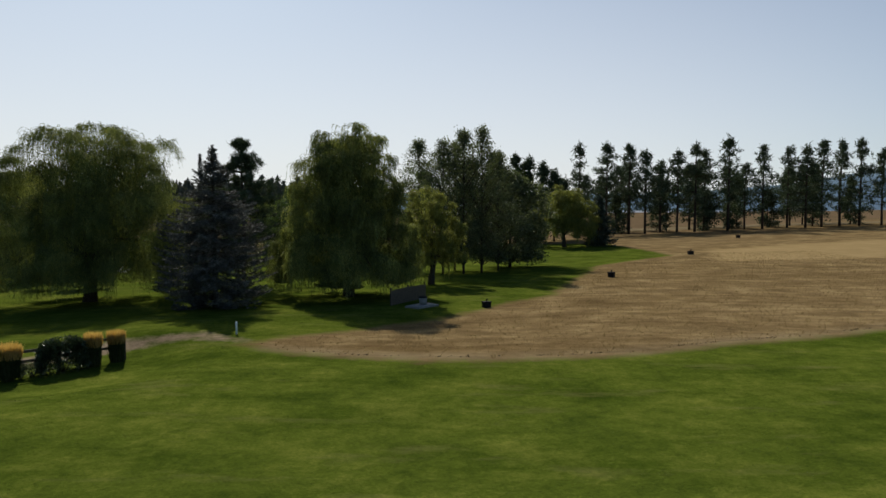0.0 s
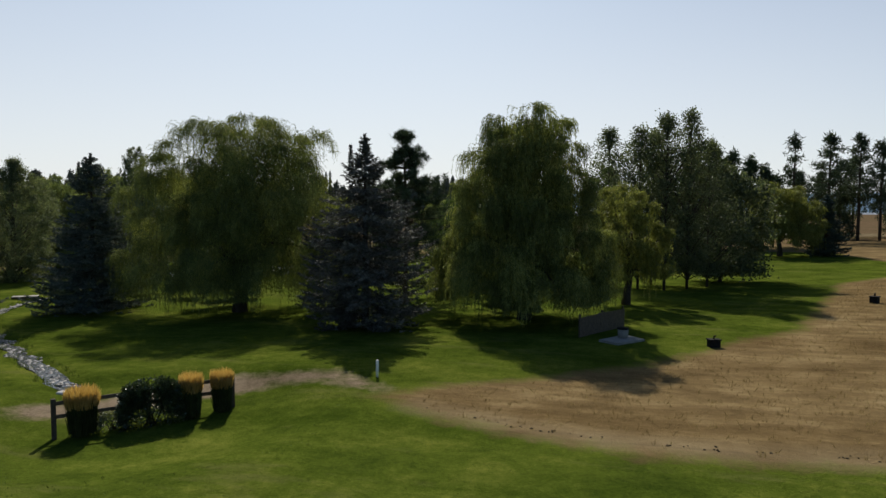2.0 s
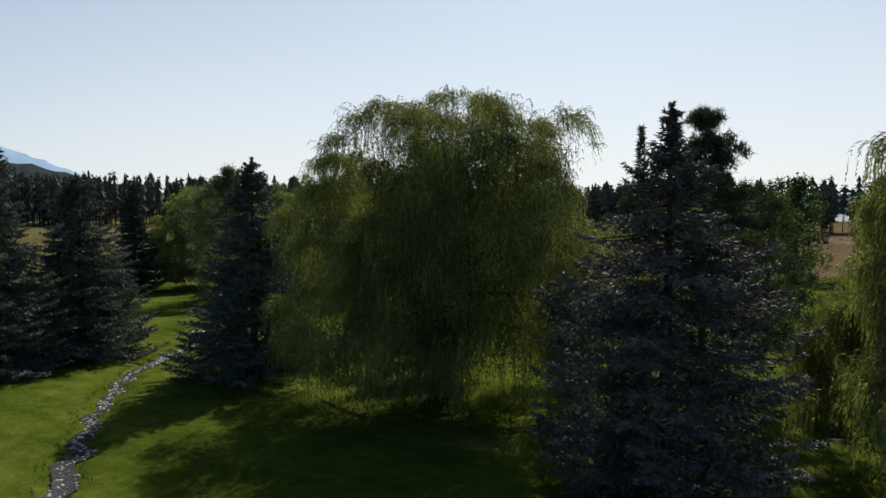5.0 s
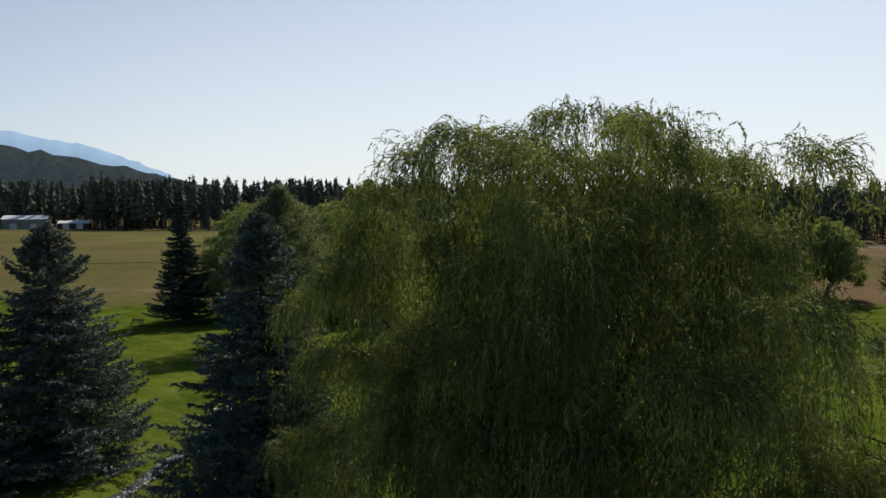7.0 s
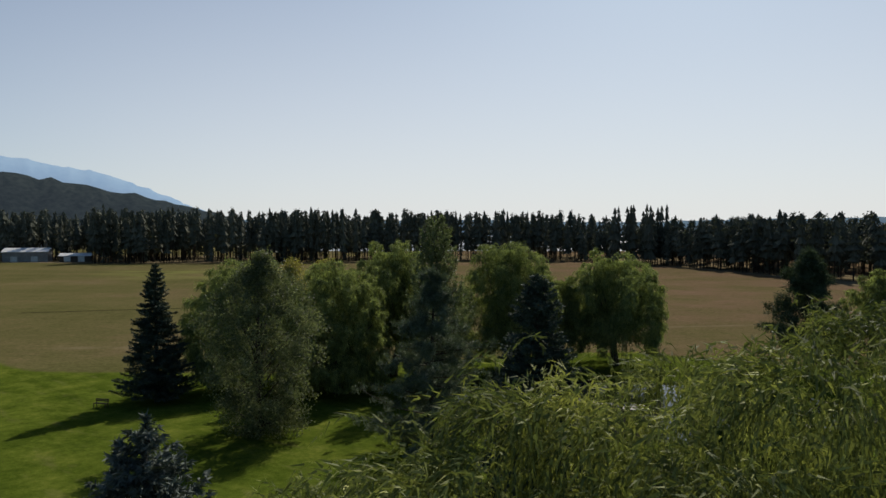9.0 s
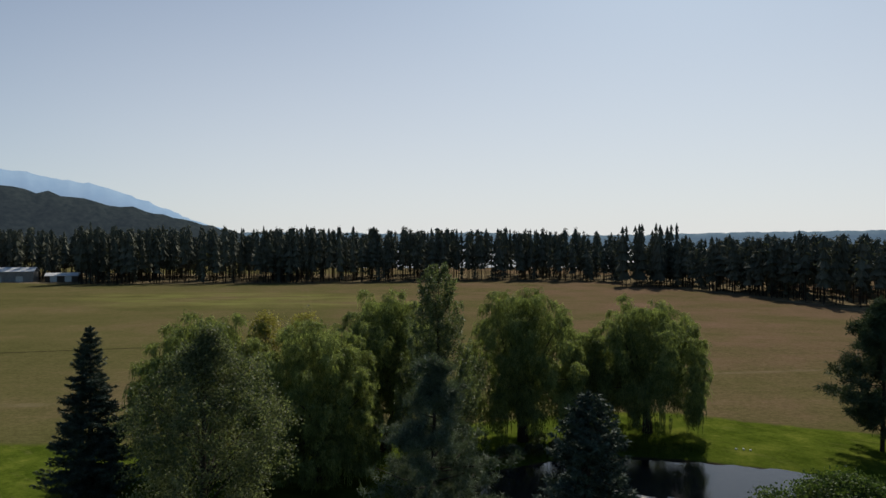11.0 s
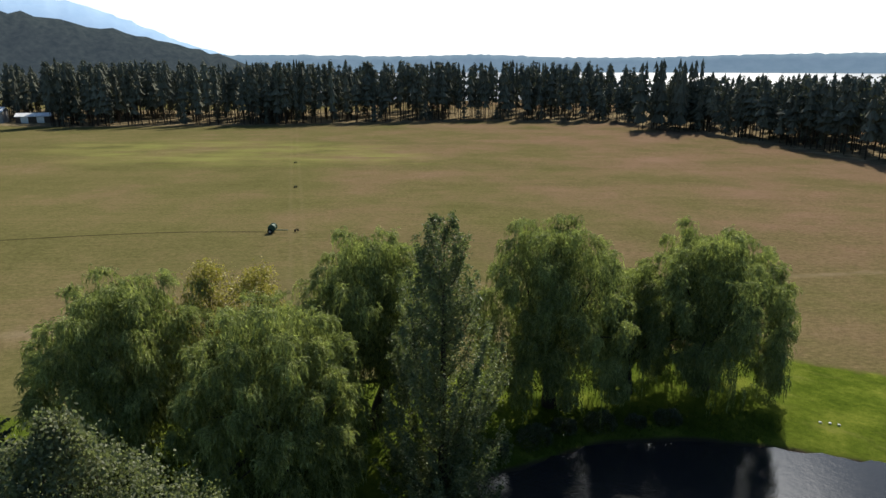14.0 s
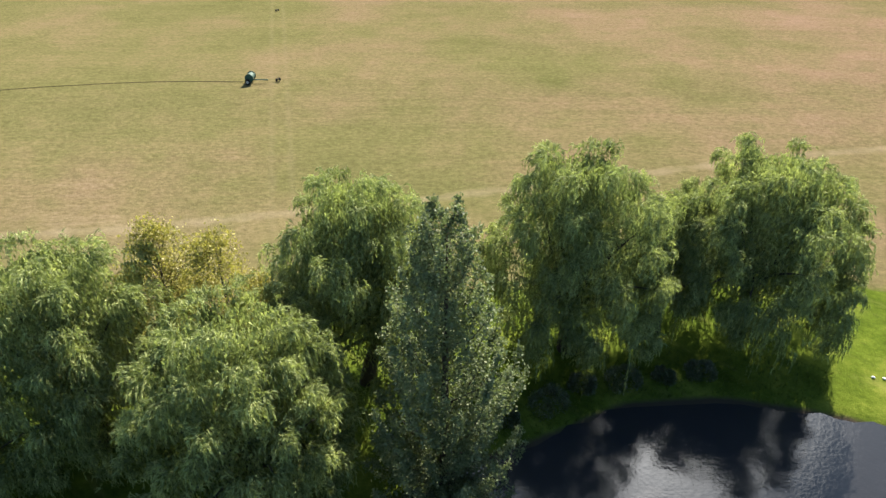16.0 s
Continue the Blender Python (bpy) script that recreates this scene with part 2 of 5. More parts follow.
TRACK = [(-150, 92), (-137.6, 104.9), (-130, 113), (-105, 146), (-88, 170), (-78, 183.5), (-60, 204)]
LUSH = [(-345, 185), (-310, 158), (-268, 160), (-220, 205), (-190, 236), (-236, 260), (-312, 226)]
GOLD = [(38, 94), (52, 93), (90, 108), (110, 140), (64, 124), (46, 118)]
WOODS = [(-620, 112), (-520, 172), (-433, 203), (-357, 289), (-297, 385), (-224, 419), (-147, 369), (-85, 316), (-30, 268), (30, 216), (100, 196), (200, 160), (260, 190), (120, 240), (20, 290), (-70, 350), (-140, 430), (-220, 520), (-330, 500), (-430, 380), (-560, 300), (-700, 200)]

xs = np.concatenate([-160 - np.geomspace(1, 4700, 36)[::-1] * 1.0, np.arange(-160, -60.1, 1.6), np.arange(-60, -22.1, 0.5), np.arange(-22, 60.1, 1.6), 60 + np.geomspace(1, 4700, 36)])
ys = np.concatenate([-30 - np.geomspace(1, 4700, 28)[::-1] * 1.0, np.arange(-30, 31.1, 2.4), np.arange(32, 64.1, 0.5), np.arange(65.5, 180.1, 1.6), 180 + np.geomspace(1, 4700, 44)])
gx, gy = np.meshgrid(xs, ys)
far = np.maximum(np.hypot(gx + 50, gy - 70) - 300, 0)
bump_z = 0.10 * np.sin(gx * 0.21 + 1.3 * np.sin(gy * 0.11)) * np.sin(gy * 0.17 + 0.7) * (far <= 0)
gzz = ground_z(gx, gy) + bump_z
gzz = gzz - 0.36 * np.clip(1.1 - seg_dist(gx, gy, STREAM) / (0.66 + 0.14 * np.sin(gx * 1.9) * np.sin(gy * 1.4) + np.clip((gx + 28) * 0.15, 0, 0.4)), 0, 1)
me = bpy.data.meshes.new("ground")
nx, ny = len(xs), len(ys)
idx = np.arange(nx * ny).reshape(ny, nx)
quads = np.stack([idx[:-1, :-1], idx[:-1, 1:], idx[1:, 1:], idx[1:, :-1]], -1).reshape(-1, 4)
me.vertices.add(nx * ny)
me.vertices.foreach_set("co", np.stack([gx, gy, gzz], -1).astype(np.float32).reshape(-1))
me.loops.add(quads.size)
me.loops.foreach_set("vertex_index", quads.astype(np.int32).reshape(-1))
me.polygons.add(len(quads))
me.polygons.foreach_set("loop_start", np.arange(0, quads.size, 4, dtype=np.int32))
me.polygons.foreach_set("loop_total", np.full(len(quads), 4, dtype=np.int32))
me.update(calc_edges=True)
me.shade_smooth()
for key, val in (("lawn", poly_sd(gx, gy, LAWN)), ("path", np.interp(gx, [-40, -24, -17.5, -12], [0.3, 0.6, 1.0, 0.6]) - seg_dist(gx, gy, PATH)), ("bed", np.interp(gx, [-50, -26], [0.08, 0.22]) - seg_dist(gx, gy, STREAM)),
                 ("ridge", seg_dist(gx, gy, RIDGE)), ("track", 0.7 - seg_dist(gx, gy, TRACK)), ("gold", poly_sd(gx, gy, GOLD)), ("lush", poly_sd(gx, gy, LUSH)), ("shore", poly_sd(gx, gy, POND)), ("wood", poly_sd(gx, gy, WOODS)), ("near", np.interp(-0.67 * gx + 0.74 * gy, [60, 130], [1, 0]))):
    me.attributes.new(key, "FLOAT", "POINT").data.foreach_set("value", np.clip(val, -40, 40).astype(np.float32).reshape(-1))


def ground_material():
    m, n, l, b = mat("ground")
    pos = n.new("ShaderNodeNewGeometry").outputs["Position"]

    def att(key):
        a = n.new("ShaderNodeAttribute")
        a.attribute_name = key
        return a.outputs["Fac"]

    def noise_at(scale, detail=4, rough=0.55, vec=pos):
        return noise_node(n, l, scale, detail, rough, vec)

    # mown rows run across the way the field is worked
    turn = n.new("ShaderNodeMapping")
    turn.vector_type = "POINT"
    turn.inputs["Rotation"].default_value = (0, 0, radians(-42))
    l.new(pos, turn.inputs["Vector"])
    stretch = n.new("ShaderNodeMapping")
    stretch.inputs["Scale"].default_value = (0.06, 1.0, 1.0)
    l.new(turn.outputs[0], stretch.inputs["Vector"])
    stretch2 = n.new("ShaderNodeMapping")
    stretch2.inputs["Scale"].default_value = (0.4, 1.0, 1.0)
    l.new(turn.outputs[0], stretch2.inputs["Vector"])
    rows = noise_at(0.055, 3, 0.6, stretch.outputs[0])
    rows_fine = noise_at(0.9, 4, 0.7, stretch.outputs[0])
    big, mid, fine, grain = noise_at(0.03, 5, 0.65), noise_at(0.28, 5, 0.6), noise_at(1.7, 5, 0.7), noise_at(9.0, 4, 0.75)
    # lawn
    lf = maths(n, l, "ADD", maths(n, l, "MULTIPLY", mid, 0.45), maths(n, l, "ADD", maths(n, l, "MULTIPLY", fine, 0.3), maths(n, l, "MULTIPLY", grain, 0.25)))
    lawn = ramp(n, l, lf, [(0.36, (0.03, 0.046, 0.007)), (0.5, (0.062, 0.084, 0.011)), (0.62, (0.116, 0.13, 0.022))])
    streak = n.new("ShaderNodeMapping")
    streak.inputs["Scale"].default_value = (0.3, 1.0, 1.0)
    streak.inputs["Rotation"].default_value = (0, 0, radians(8))
    l.new(pos, streak.inputs["Vector"])
    dark = maths(n, l, "MULTIPLY_ADD", noise_at(0.35, 4, 0.65, streak.outputs[0]), 4.5, -2.0, True)
    lawn = mixc(n, l, maths(n, l, "MULTIPLY", dark, 0.75), lawn, mixc(n, l, 1.0, lawn, (0.6, 0.68, 0.6), "MULTIPLY"))
    worn = maths(n, l, "MULTIPLY_ADD", noise_at(0.5, 5, 0.7, streak.outputs[0]), 5.0, -2.8, True)
    lawn = mixc(n, l, maths(n, l, "MULTIPLY", worn, 0.5), lawn, (0.14, 0.125, 0.045))
    # dry grass beside the lawn
    df = maths(n, l, "ADD", maths(n, l, "MULTIPLY", noise_at(0.9, 5, 0.7, streak.outputs[0]), 0.45), maths(n, l, "ADD", maths(n, l, "MULTIPLY", mid, 0.4), maths(n, l, "MULTIPLY", grain, 0.15)))
    dry = ramp(n, l, df, [(0.34, (0.066, 0.045, 0.022)), (0.5, (0.15, 0.106, 0.05)), (0.66, (0.265, 0.2, 0.105))])
    band = n.new("ShaderNodeMapping")
    band.inputs["Scale"].default_value = (0.05, 1.0, 1.0)
    l.new(pos, band.inputs["Vector"])
    dry = mixc(n, l, maths(n, l, "MULTIPLY_ADD", noise_at(0.16, 3, 0.6, band.outputs[0]), 1.6, -0.45, True), mixc(n, l, 1.0, dry, (0.76, 0.72, 0.66), "MULTIPLY"), mixc(n, l, 1.0, dry, (1.4, 1.42, 1.45), "MULTIPLY"))
    # hay field
    hf = maths(n, l, "ADD", maths(n, l, "MULTIPLY", rows, 0.22), maths(n, l, "ADD", maths(n, l, "MULTIPLY", big, 0.42), maths(n, l, "ADD", maths(n, l, "MULTIPLY", mid, 0.16), maths(n, l, "MULTIPLY", rows_fine, 0.2))))
    hay = ramp(n, l, hf, [(0.36, (0.083, 0.076, 0.039)), (0.47, (0.11, 0.093, 0.054)), (0.55, (0.13, 0.102, 0.066)), (0.66, (0.162, 0.124, 0.092))])
    speck = maths(n, l, "MULTIPLY_ADD", maths(n, l, "ADD", fine, grain), 2.2, -1.7, True)
    hay = mixc(n, l, speck, hay, mixc(n, l, 1.0, hay, (0.62, 0.64, 0.58), "MULTIPLY"))
    across = n.new("ShaderNodeVectorMath")
    across.operation = "DOT_PRODUCT"
    l.new(pos, across.inputs[0])
    across.inputs[1].default_value = (0.5994, 0.8005, 0)
    drier = maths(n, l, "ADD", maths(n, l, "MULTIPLY_ADD", across.outputs["Value"], 0.0052, 0.0), maths(n, l, "MULTIPLY_ADD", big, 2.6, -1.3), 0.0, True)
    hay = mixc(n, l, drier, mixc(n, l, 1.0, hay, (1.0, 1.07, 0.76), "MULTIPLY"), mixc(n, l, 1.0, hay, (1.2, 1.03, 1.02), "MULTIPLY"))
    off = maths(n, l, "ABSOLUTE", maths(n, l, "ADD", across.outputs["Value"], 0.5994 * 122 - 0.8005 * 128))
    off = maths(n, l, "ABSOLUTE", maths(n, l, "SUBTRACT", off, 1.2))
    te = maths(n, l, "MULTIPLY_ADD", maths(n, l, "ADD", off, maths(n, l, "MULTIPLY_ADD", mid, 1.6, -0.8)), -1.2, 0.75, True)
    hay = mixc(n, l, maths(n, l, "MULTIPLY", te, 0.15), hay, (0.17, 0.135, 0.085))
    clump = noise_at(2.6, 3, 0.65, stretch2.outputs[0])
    hay = mixc(n, l, maths(n, l, "MULTIPLY_ADD", clump, 5.0, -2.1, True), mixc(n, l, 1.0, hay, (0.88, 0.88, 0.86), "MULTIPLY"), mixc(n, l, 1.0, hay, (1.09, 1.08, 1.08), "MULTIPLY"))
    te2 = maths(n, l, "MULTIPLY_ADD", maths(n, l, "ADD", att("track"), maths(n, l, "MULTIPLY_ADD", mid, 2.0, -1.0)), 1.0, 0.4, True)
    hay = mixc(n, l, maths(n, l, "MULTIPLY", te2, 0.36), hay, (0.2, 0.158, 0.105))
    lu = maths(n, l, "MULTIPLY", maths(n, l, "MULTIPLY_ADD", att("lush"), 0.06, 0.35, True), maths(n, l, "MULTIPLY_ADD", noise_at(0.12, 4, 0.6, stretch2.outputs[0]), 4.0, -1.55, True))
    hay = mixc(n, l, maths(n, l, "MULTIPLY", lu, 0.5), hay, (0.17, 0.18, 0.05))
    ge = maths(n, l, "MULTIPLY_ADD", maths(n, l, "ADD", att("gold"), maths(n, l, "MULTIPLY_ADD", mid, 6.0, -3.0)), 0.3, 0.4, True)
    dry = mixc(n, l, maths(n, l, "MULTIPLY", ge, 0.65), dry, (0.29, 0.21, 0.1))
    open_ground = mixc(n, l, att("near"), hay, dry)
    wob = maths(n, l, "ADD", maths(n, l, "MULTIPLY_ADD", mid, 3.0, -1.5), maths(n, l, "MULTIPLY_ADD", fine, 1.6, -0.8))
    edge = maths(n, l, "MULTIPLY_ADD", maths(n, l, "ADD", att("lawn"), wob), 0.8, 0.5, True)
    col = mixc(n, l, edge, open_ground, lawn)
    # a pale worn strip and a low ragged ridge where the mown lawn ends
    off_ridge = maths(n, l, "ADD", att("ridge"), maths(n, l, "MULTIPLY_ADD", fine, 0.7, -0.35))
    strip = maths(n, l, "MULTIPLY", maths(n, l, "MULTIPLY_ADD", off_ridge, -0.8, 1.1, True), maths(n, l, "MULTIPLY_ADD", mid, 2.4, -0.55, True))
    col = mixc(n, l, maths(n, l, "MULTIPLY", strip, 0.6), col, (0.2, 0.158, 0.095))
    clod = maths(n, l, "MULTIPLY", maths(n, l, "MULTIPLY_ADD", off_ridge, -5.0, 1.0, True), maths(n, l, "MULTIPLY_ADD", fine, 4.0, -1.5, True))
    col = mixc(n, l, maths(n, l, "MULTIPLY", clod, 0.85), col, (0.035, 0.028, 0.014))
    dirt = ramp(n, l, lf, [(0.35, (0.08, 0.062, 0.038)), (0.5, (0.155, 0.12, 0.08)), (0.65, (0.25, 0.195, 0.135))])
    pe = maths(n, l, "MULTIPLY_ADD", maths(n, l, "ADD", att("path"), maths(n, l, "MULTIPLY", wob, 0.8)), 1.2, 0.45, True)
    col = mixc(n, l, pe, col, dirt)
    be = maths(n, l, "MULTIPLY_ADD", maths(n, l, "ADD", att("bed"), maths(n, l, "MULTIPLY_ADD", fine, 0.5, -0.25)), 3.0, 0.5, True)
    col = mixc(n, l, be, col, ramp(n, l, fine, [(0.35, (0.05, 0.05, 0.045)), (0.65, (0.2, 0.19, 0.18))]))
    we = maths(n, l, "MULTIPLY_ADD", maths(n, l, "ADD", att("wood"), maths(n, l, "MULTIPLY", wob, 2.0)), 0.2, 0.5, True)
    col = mixc(n, l, we, col, ramp(n, l, mid, [(0.35, (0.07, 0.055, 0.032)), (0.65, (0.19, 0.15, 0.09))]))
    se = maths(n, l, "MULTIPLY_ADD", maths(n, l, "ADD", att("shore"), maths(n, l, "MULTIPLY_ADD", fine, 0.5, 0.0)), 2.0, 0.5, True)
    col = mixc(n, l, se, col, (0.035, 0.028, 0.02))
    l.new(col, b.inputs["Base Color"])
    b.inputs["Roughness"].default_value = 0.9
    b.inputs["Specular IOR Level"].default_value = 0.0
    bump(n, l, b, maths(n, l, "ADD", fine, maths(n, l, "MULTIPLY", grain, 0.6)), 0.7, 0.12)
    return m


me.materials.append(ground_material())
tagged(new("ground", me), "green lawn and dry tan grass fields with worn edges", "ground", kind="structure")


def water_material(name, base, wave, scale, rough=0.04):
    m, n, l, b = mat(name)
    pos = n.new("ShaderNodeNewGeometry").outputs["Position"]
    b.inputs["Base Color"].default_value = (*base, 1)
    b.inputs["Roughness"].default_value = rough
    b.inputs["IOR"].default_value = 1.33
    w1, w2 = noise_node(n, l, scale, 3, 0.5, pos), noise_node(n, l, scale * 0.27, 2, 0.5, pos)
    bump(n, l, b, maths(n, l, "ADD", w1, w2), wave, 0.05)
    return m


def sheet(name, pts, z, material, label, category):
    bm = bmesh.new()
    bm.faces.new([bm.verts.new((x, y, z)) for x, y in pts])
    bmesh.ops.triangulate(bm, faces=bm.faces[:])
    ob = part(name, bm, material)
    return tagged(ob, label, category, kind="structure")


sheet("pond", [(x + (x + 63) * 0.12, y + (y - 122) * 0.12) for x, y in POND], -4.55, water_material("pond_water", (0.016, 0.016, 0.017), 0.16, 4.0, 0.01), "dark still pond with small ripples", "pond")
sheet("lake", [(-2600, 4300), (4600, 4300), (4600, 600), (600, 520), (100, 480), (-300, 560), (-700, 640), (-2600, 1600)], -16.0, water_material("lake_water", (0.05, 0.06, 0.07), 1.0, 0.5, 0.3), "pale glinting lake beyond the pines", "lake")


def ridge(name, pts, base_z, material, label, depth=500, rough=12.0, seed=1):
    """A line of hills: crest points (x, y, z), falling off on both sides."""
    rng = np.random.default_rng(seed)
    bm = bmesh.new()
    prev = None
    for (ax, ay, az), (bx, by, bz) in zip(pts, pts[1:]):
        steps = max(2, int(math.hypot(bx - ax, by - ay) / 22))
        for i in range(steps + (1 if (bx, by, bz) == pts[-1] else 0)):
            t = i / steps
            x, y, z = ax + (bx - ax) * t, ay + (by - ay) * t, az + (bz - az) * t + rng.normal() * rough * 0.25
            w = Vector((x + 50, y - 70, 0)).normalized()
            row = [bm.verts.new((x + w.x * o * depth, y + w.y * o * depth, base_z + (z - base_z) * h + (rng.normal() * rough * 0.3 if 0 < h < 1 else 0)))
                   for o, h in ((-1, 0), (-0.6, 0.34), (-0.3, 0.7), (0, 1), (0.5, 0.4), (1, 0))]
            if prev:
                for a, c, d2, e in zip(prev, prev[1:], row[1:], row):
                    bm.faces.new((a, c, d2, e)).smooth = True
            prev = row
    ob = part(name, bm, material)
    return tagged(ob, label, "hill", kind="structure")


# distant land: the haze before it is painted in as a bluish emission
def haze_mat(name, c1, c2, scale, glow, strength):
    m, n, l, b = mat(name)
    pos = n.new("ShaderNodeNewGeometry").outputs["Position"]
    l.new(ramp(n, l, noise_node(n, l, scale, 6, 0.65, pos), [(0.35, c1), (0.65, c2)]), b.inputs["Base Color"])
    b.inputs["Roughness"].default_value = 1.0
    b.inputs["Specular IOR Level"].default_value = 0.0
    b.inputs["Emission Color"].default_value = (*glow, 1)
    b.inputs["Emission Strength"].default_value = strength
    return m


def polar(deg, dist):
    """A place seen from above the lawn, degrees to the left of +y."""
    a = radians(deg)
    return -50 - math.sin(a) * dist, 75 + math.cos(a) * dist


# the emission colours stand for air haze; the hills give no light themselves
M_RIDGE = haze_mat("hazed_mountain", (0.05, 0.08, 0.10), (0.09, 0.12, 0.13), 0.01, (0.30, 0.43, 0.62), 0.75)
# shore hills: their blue is haze, set as emission
M_SHORE = haze_mat("hazed_far_shore", (0.03, 0.05, 0.05), (0.06, 0.08, 0.08), 0.01, (0.19, 0.28, 0.40), 0.45)
M_HILL = haze_mat("hazed_wooded_hill", (0.004, 0.007, 0.006), (0.022, 0.027, 0.023), 0.06, (0.10, 0.13, 0.17), 0.22)
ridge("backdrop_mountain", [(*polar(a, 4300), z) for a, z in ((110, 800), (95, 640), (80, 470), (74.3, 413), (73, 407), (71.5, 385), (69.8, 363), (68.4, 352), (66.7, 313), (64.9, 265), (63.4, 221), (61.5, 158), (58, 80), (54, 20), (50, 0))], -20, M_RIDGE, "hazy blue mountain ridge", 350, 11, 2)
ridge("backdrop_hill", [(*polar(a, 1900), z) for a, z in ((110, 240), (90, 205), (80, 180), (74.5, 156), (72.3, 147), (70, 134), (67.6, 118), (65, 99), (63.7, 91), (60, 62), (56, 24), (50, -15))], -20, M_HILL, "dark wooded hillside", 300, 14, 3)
ridge("backdrop_shore", [(*polar(a, 4200), z) for a, z in ((62, 70), (56, 85), (50, 80), (44, 75), (38, 86), (32, 70), (25, 66), (18, 80), (12, 84), (5, 90), (-5, 80), (-20, 85), (-28, 130), (-36, 230), (-50, 200))], -18, M_SHORE, "low hills across the lake, tinted with haze blue", 200, 8, 4)


# ---- trees ----
def trunk_part(tree, pts, radii, limbs, material, n=8):
    bm = bmesh.new()
    tube_bm(bm, pts, radii, n)
    for lp, lr in limbs:
        tube_bm(bm, lp, lr, 5)
    return part("trunk", bm, material, tree)


def crown_part(tree, tris, material, name="crown"):
    ob = new(name, tri_mesh(name, tris, material))
    ob.parent = tree
    return ob


def bend(a, b, up, rng, k=6):
    """A curved limb from a to b."""
    a, b = np.array(a, float), np.array(b, float)
    t = np.linspace(0, 1, k)[:, None]
    mid = (a + b) / 2 + np.array([rng.normal() * 0.3, rng.normal() * 0.3, up])
    return (1 - t) ** 2 * a + 2 * t * (1 - t) * mid + t * t * b


def full_crown(h):
    return np.interp(h, [0.0, 0.15, 0.35, 0.6, 0.78, 0.9, 0.97, 1.0], [0.86, 0.95, 1.0, 0.97, 0.86, 0.66, 0.4, 0.12])


def bell_crown(h):
    return np.interp(h, [0.0, 0.2, 0.35, 0.5, 0.7, 0.85, 0.94, 1.0], [0.94, 1.0, 0.95, 0.79, 0.68, 0.58, 0.44, 0.14])


def round_crown(h):
    return np.interp(h, [0.0, 0.2, 0.45, 0.65, 0.82, 0.94, 1.0], [0.7, 0.9, 1.0, 0.95, 0.76, 0.46, 0.12])


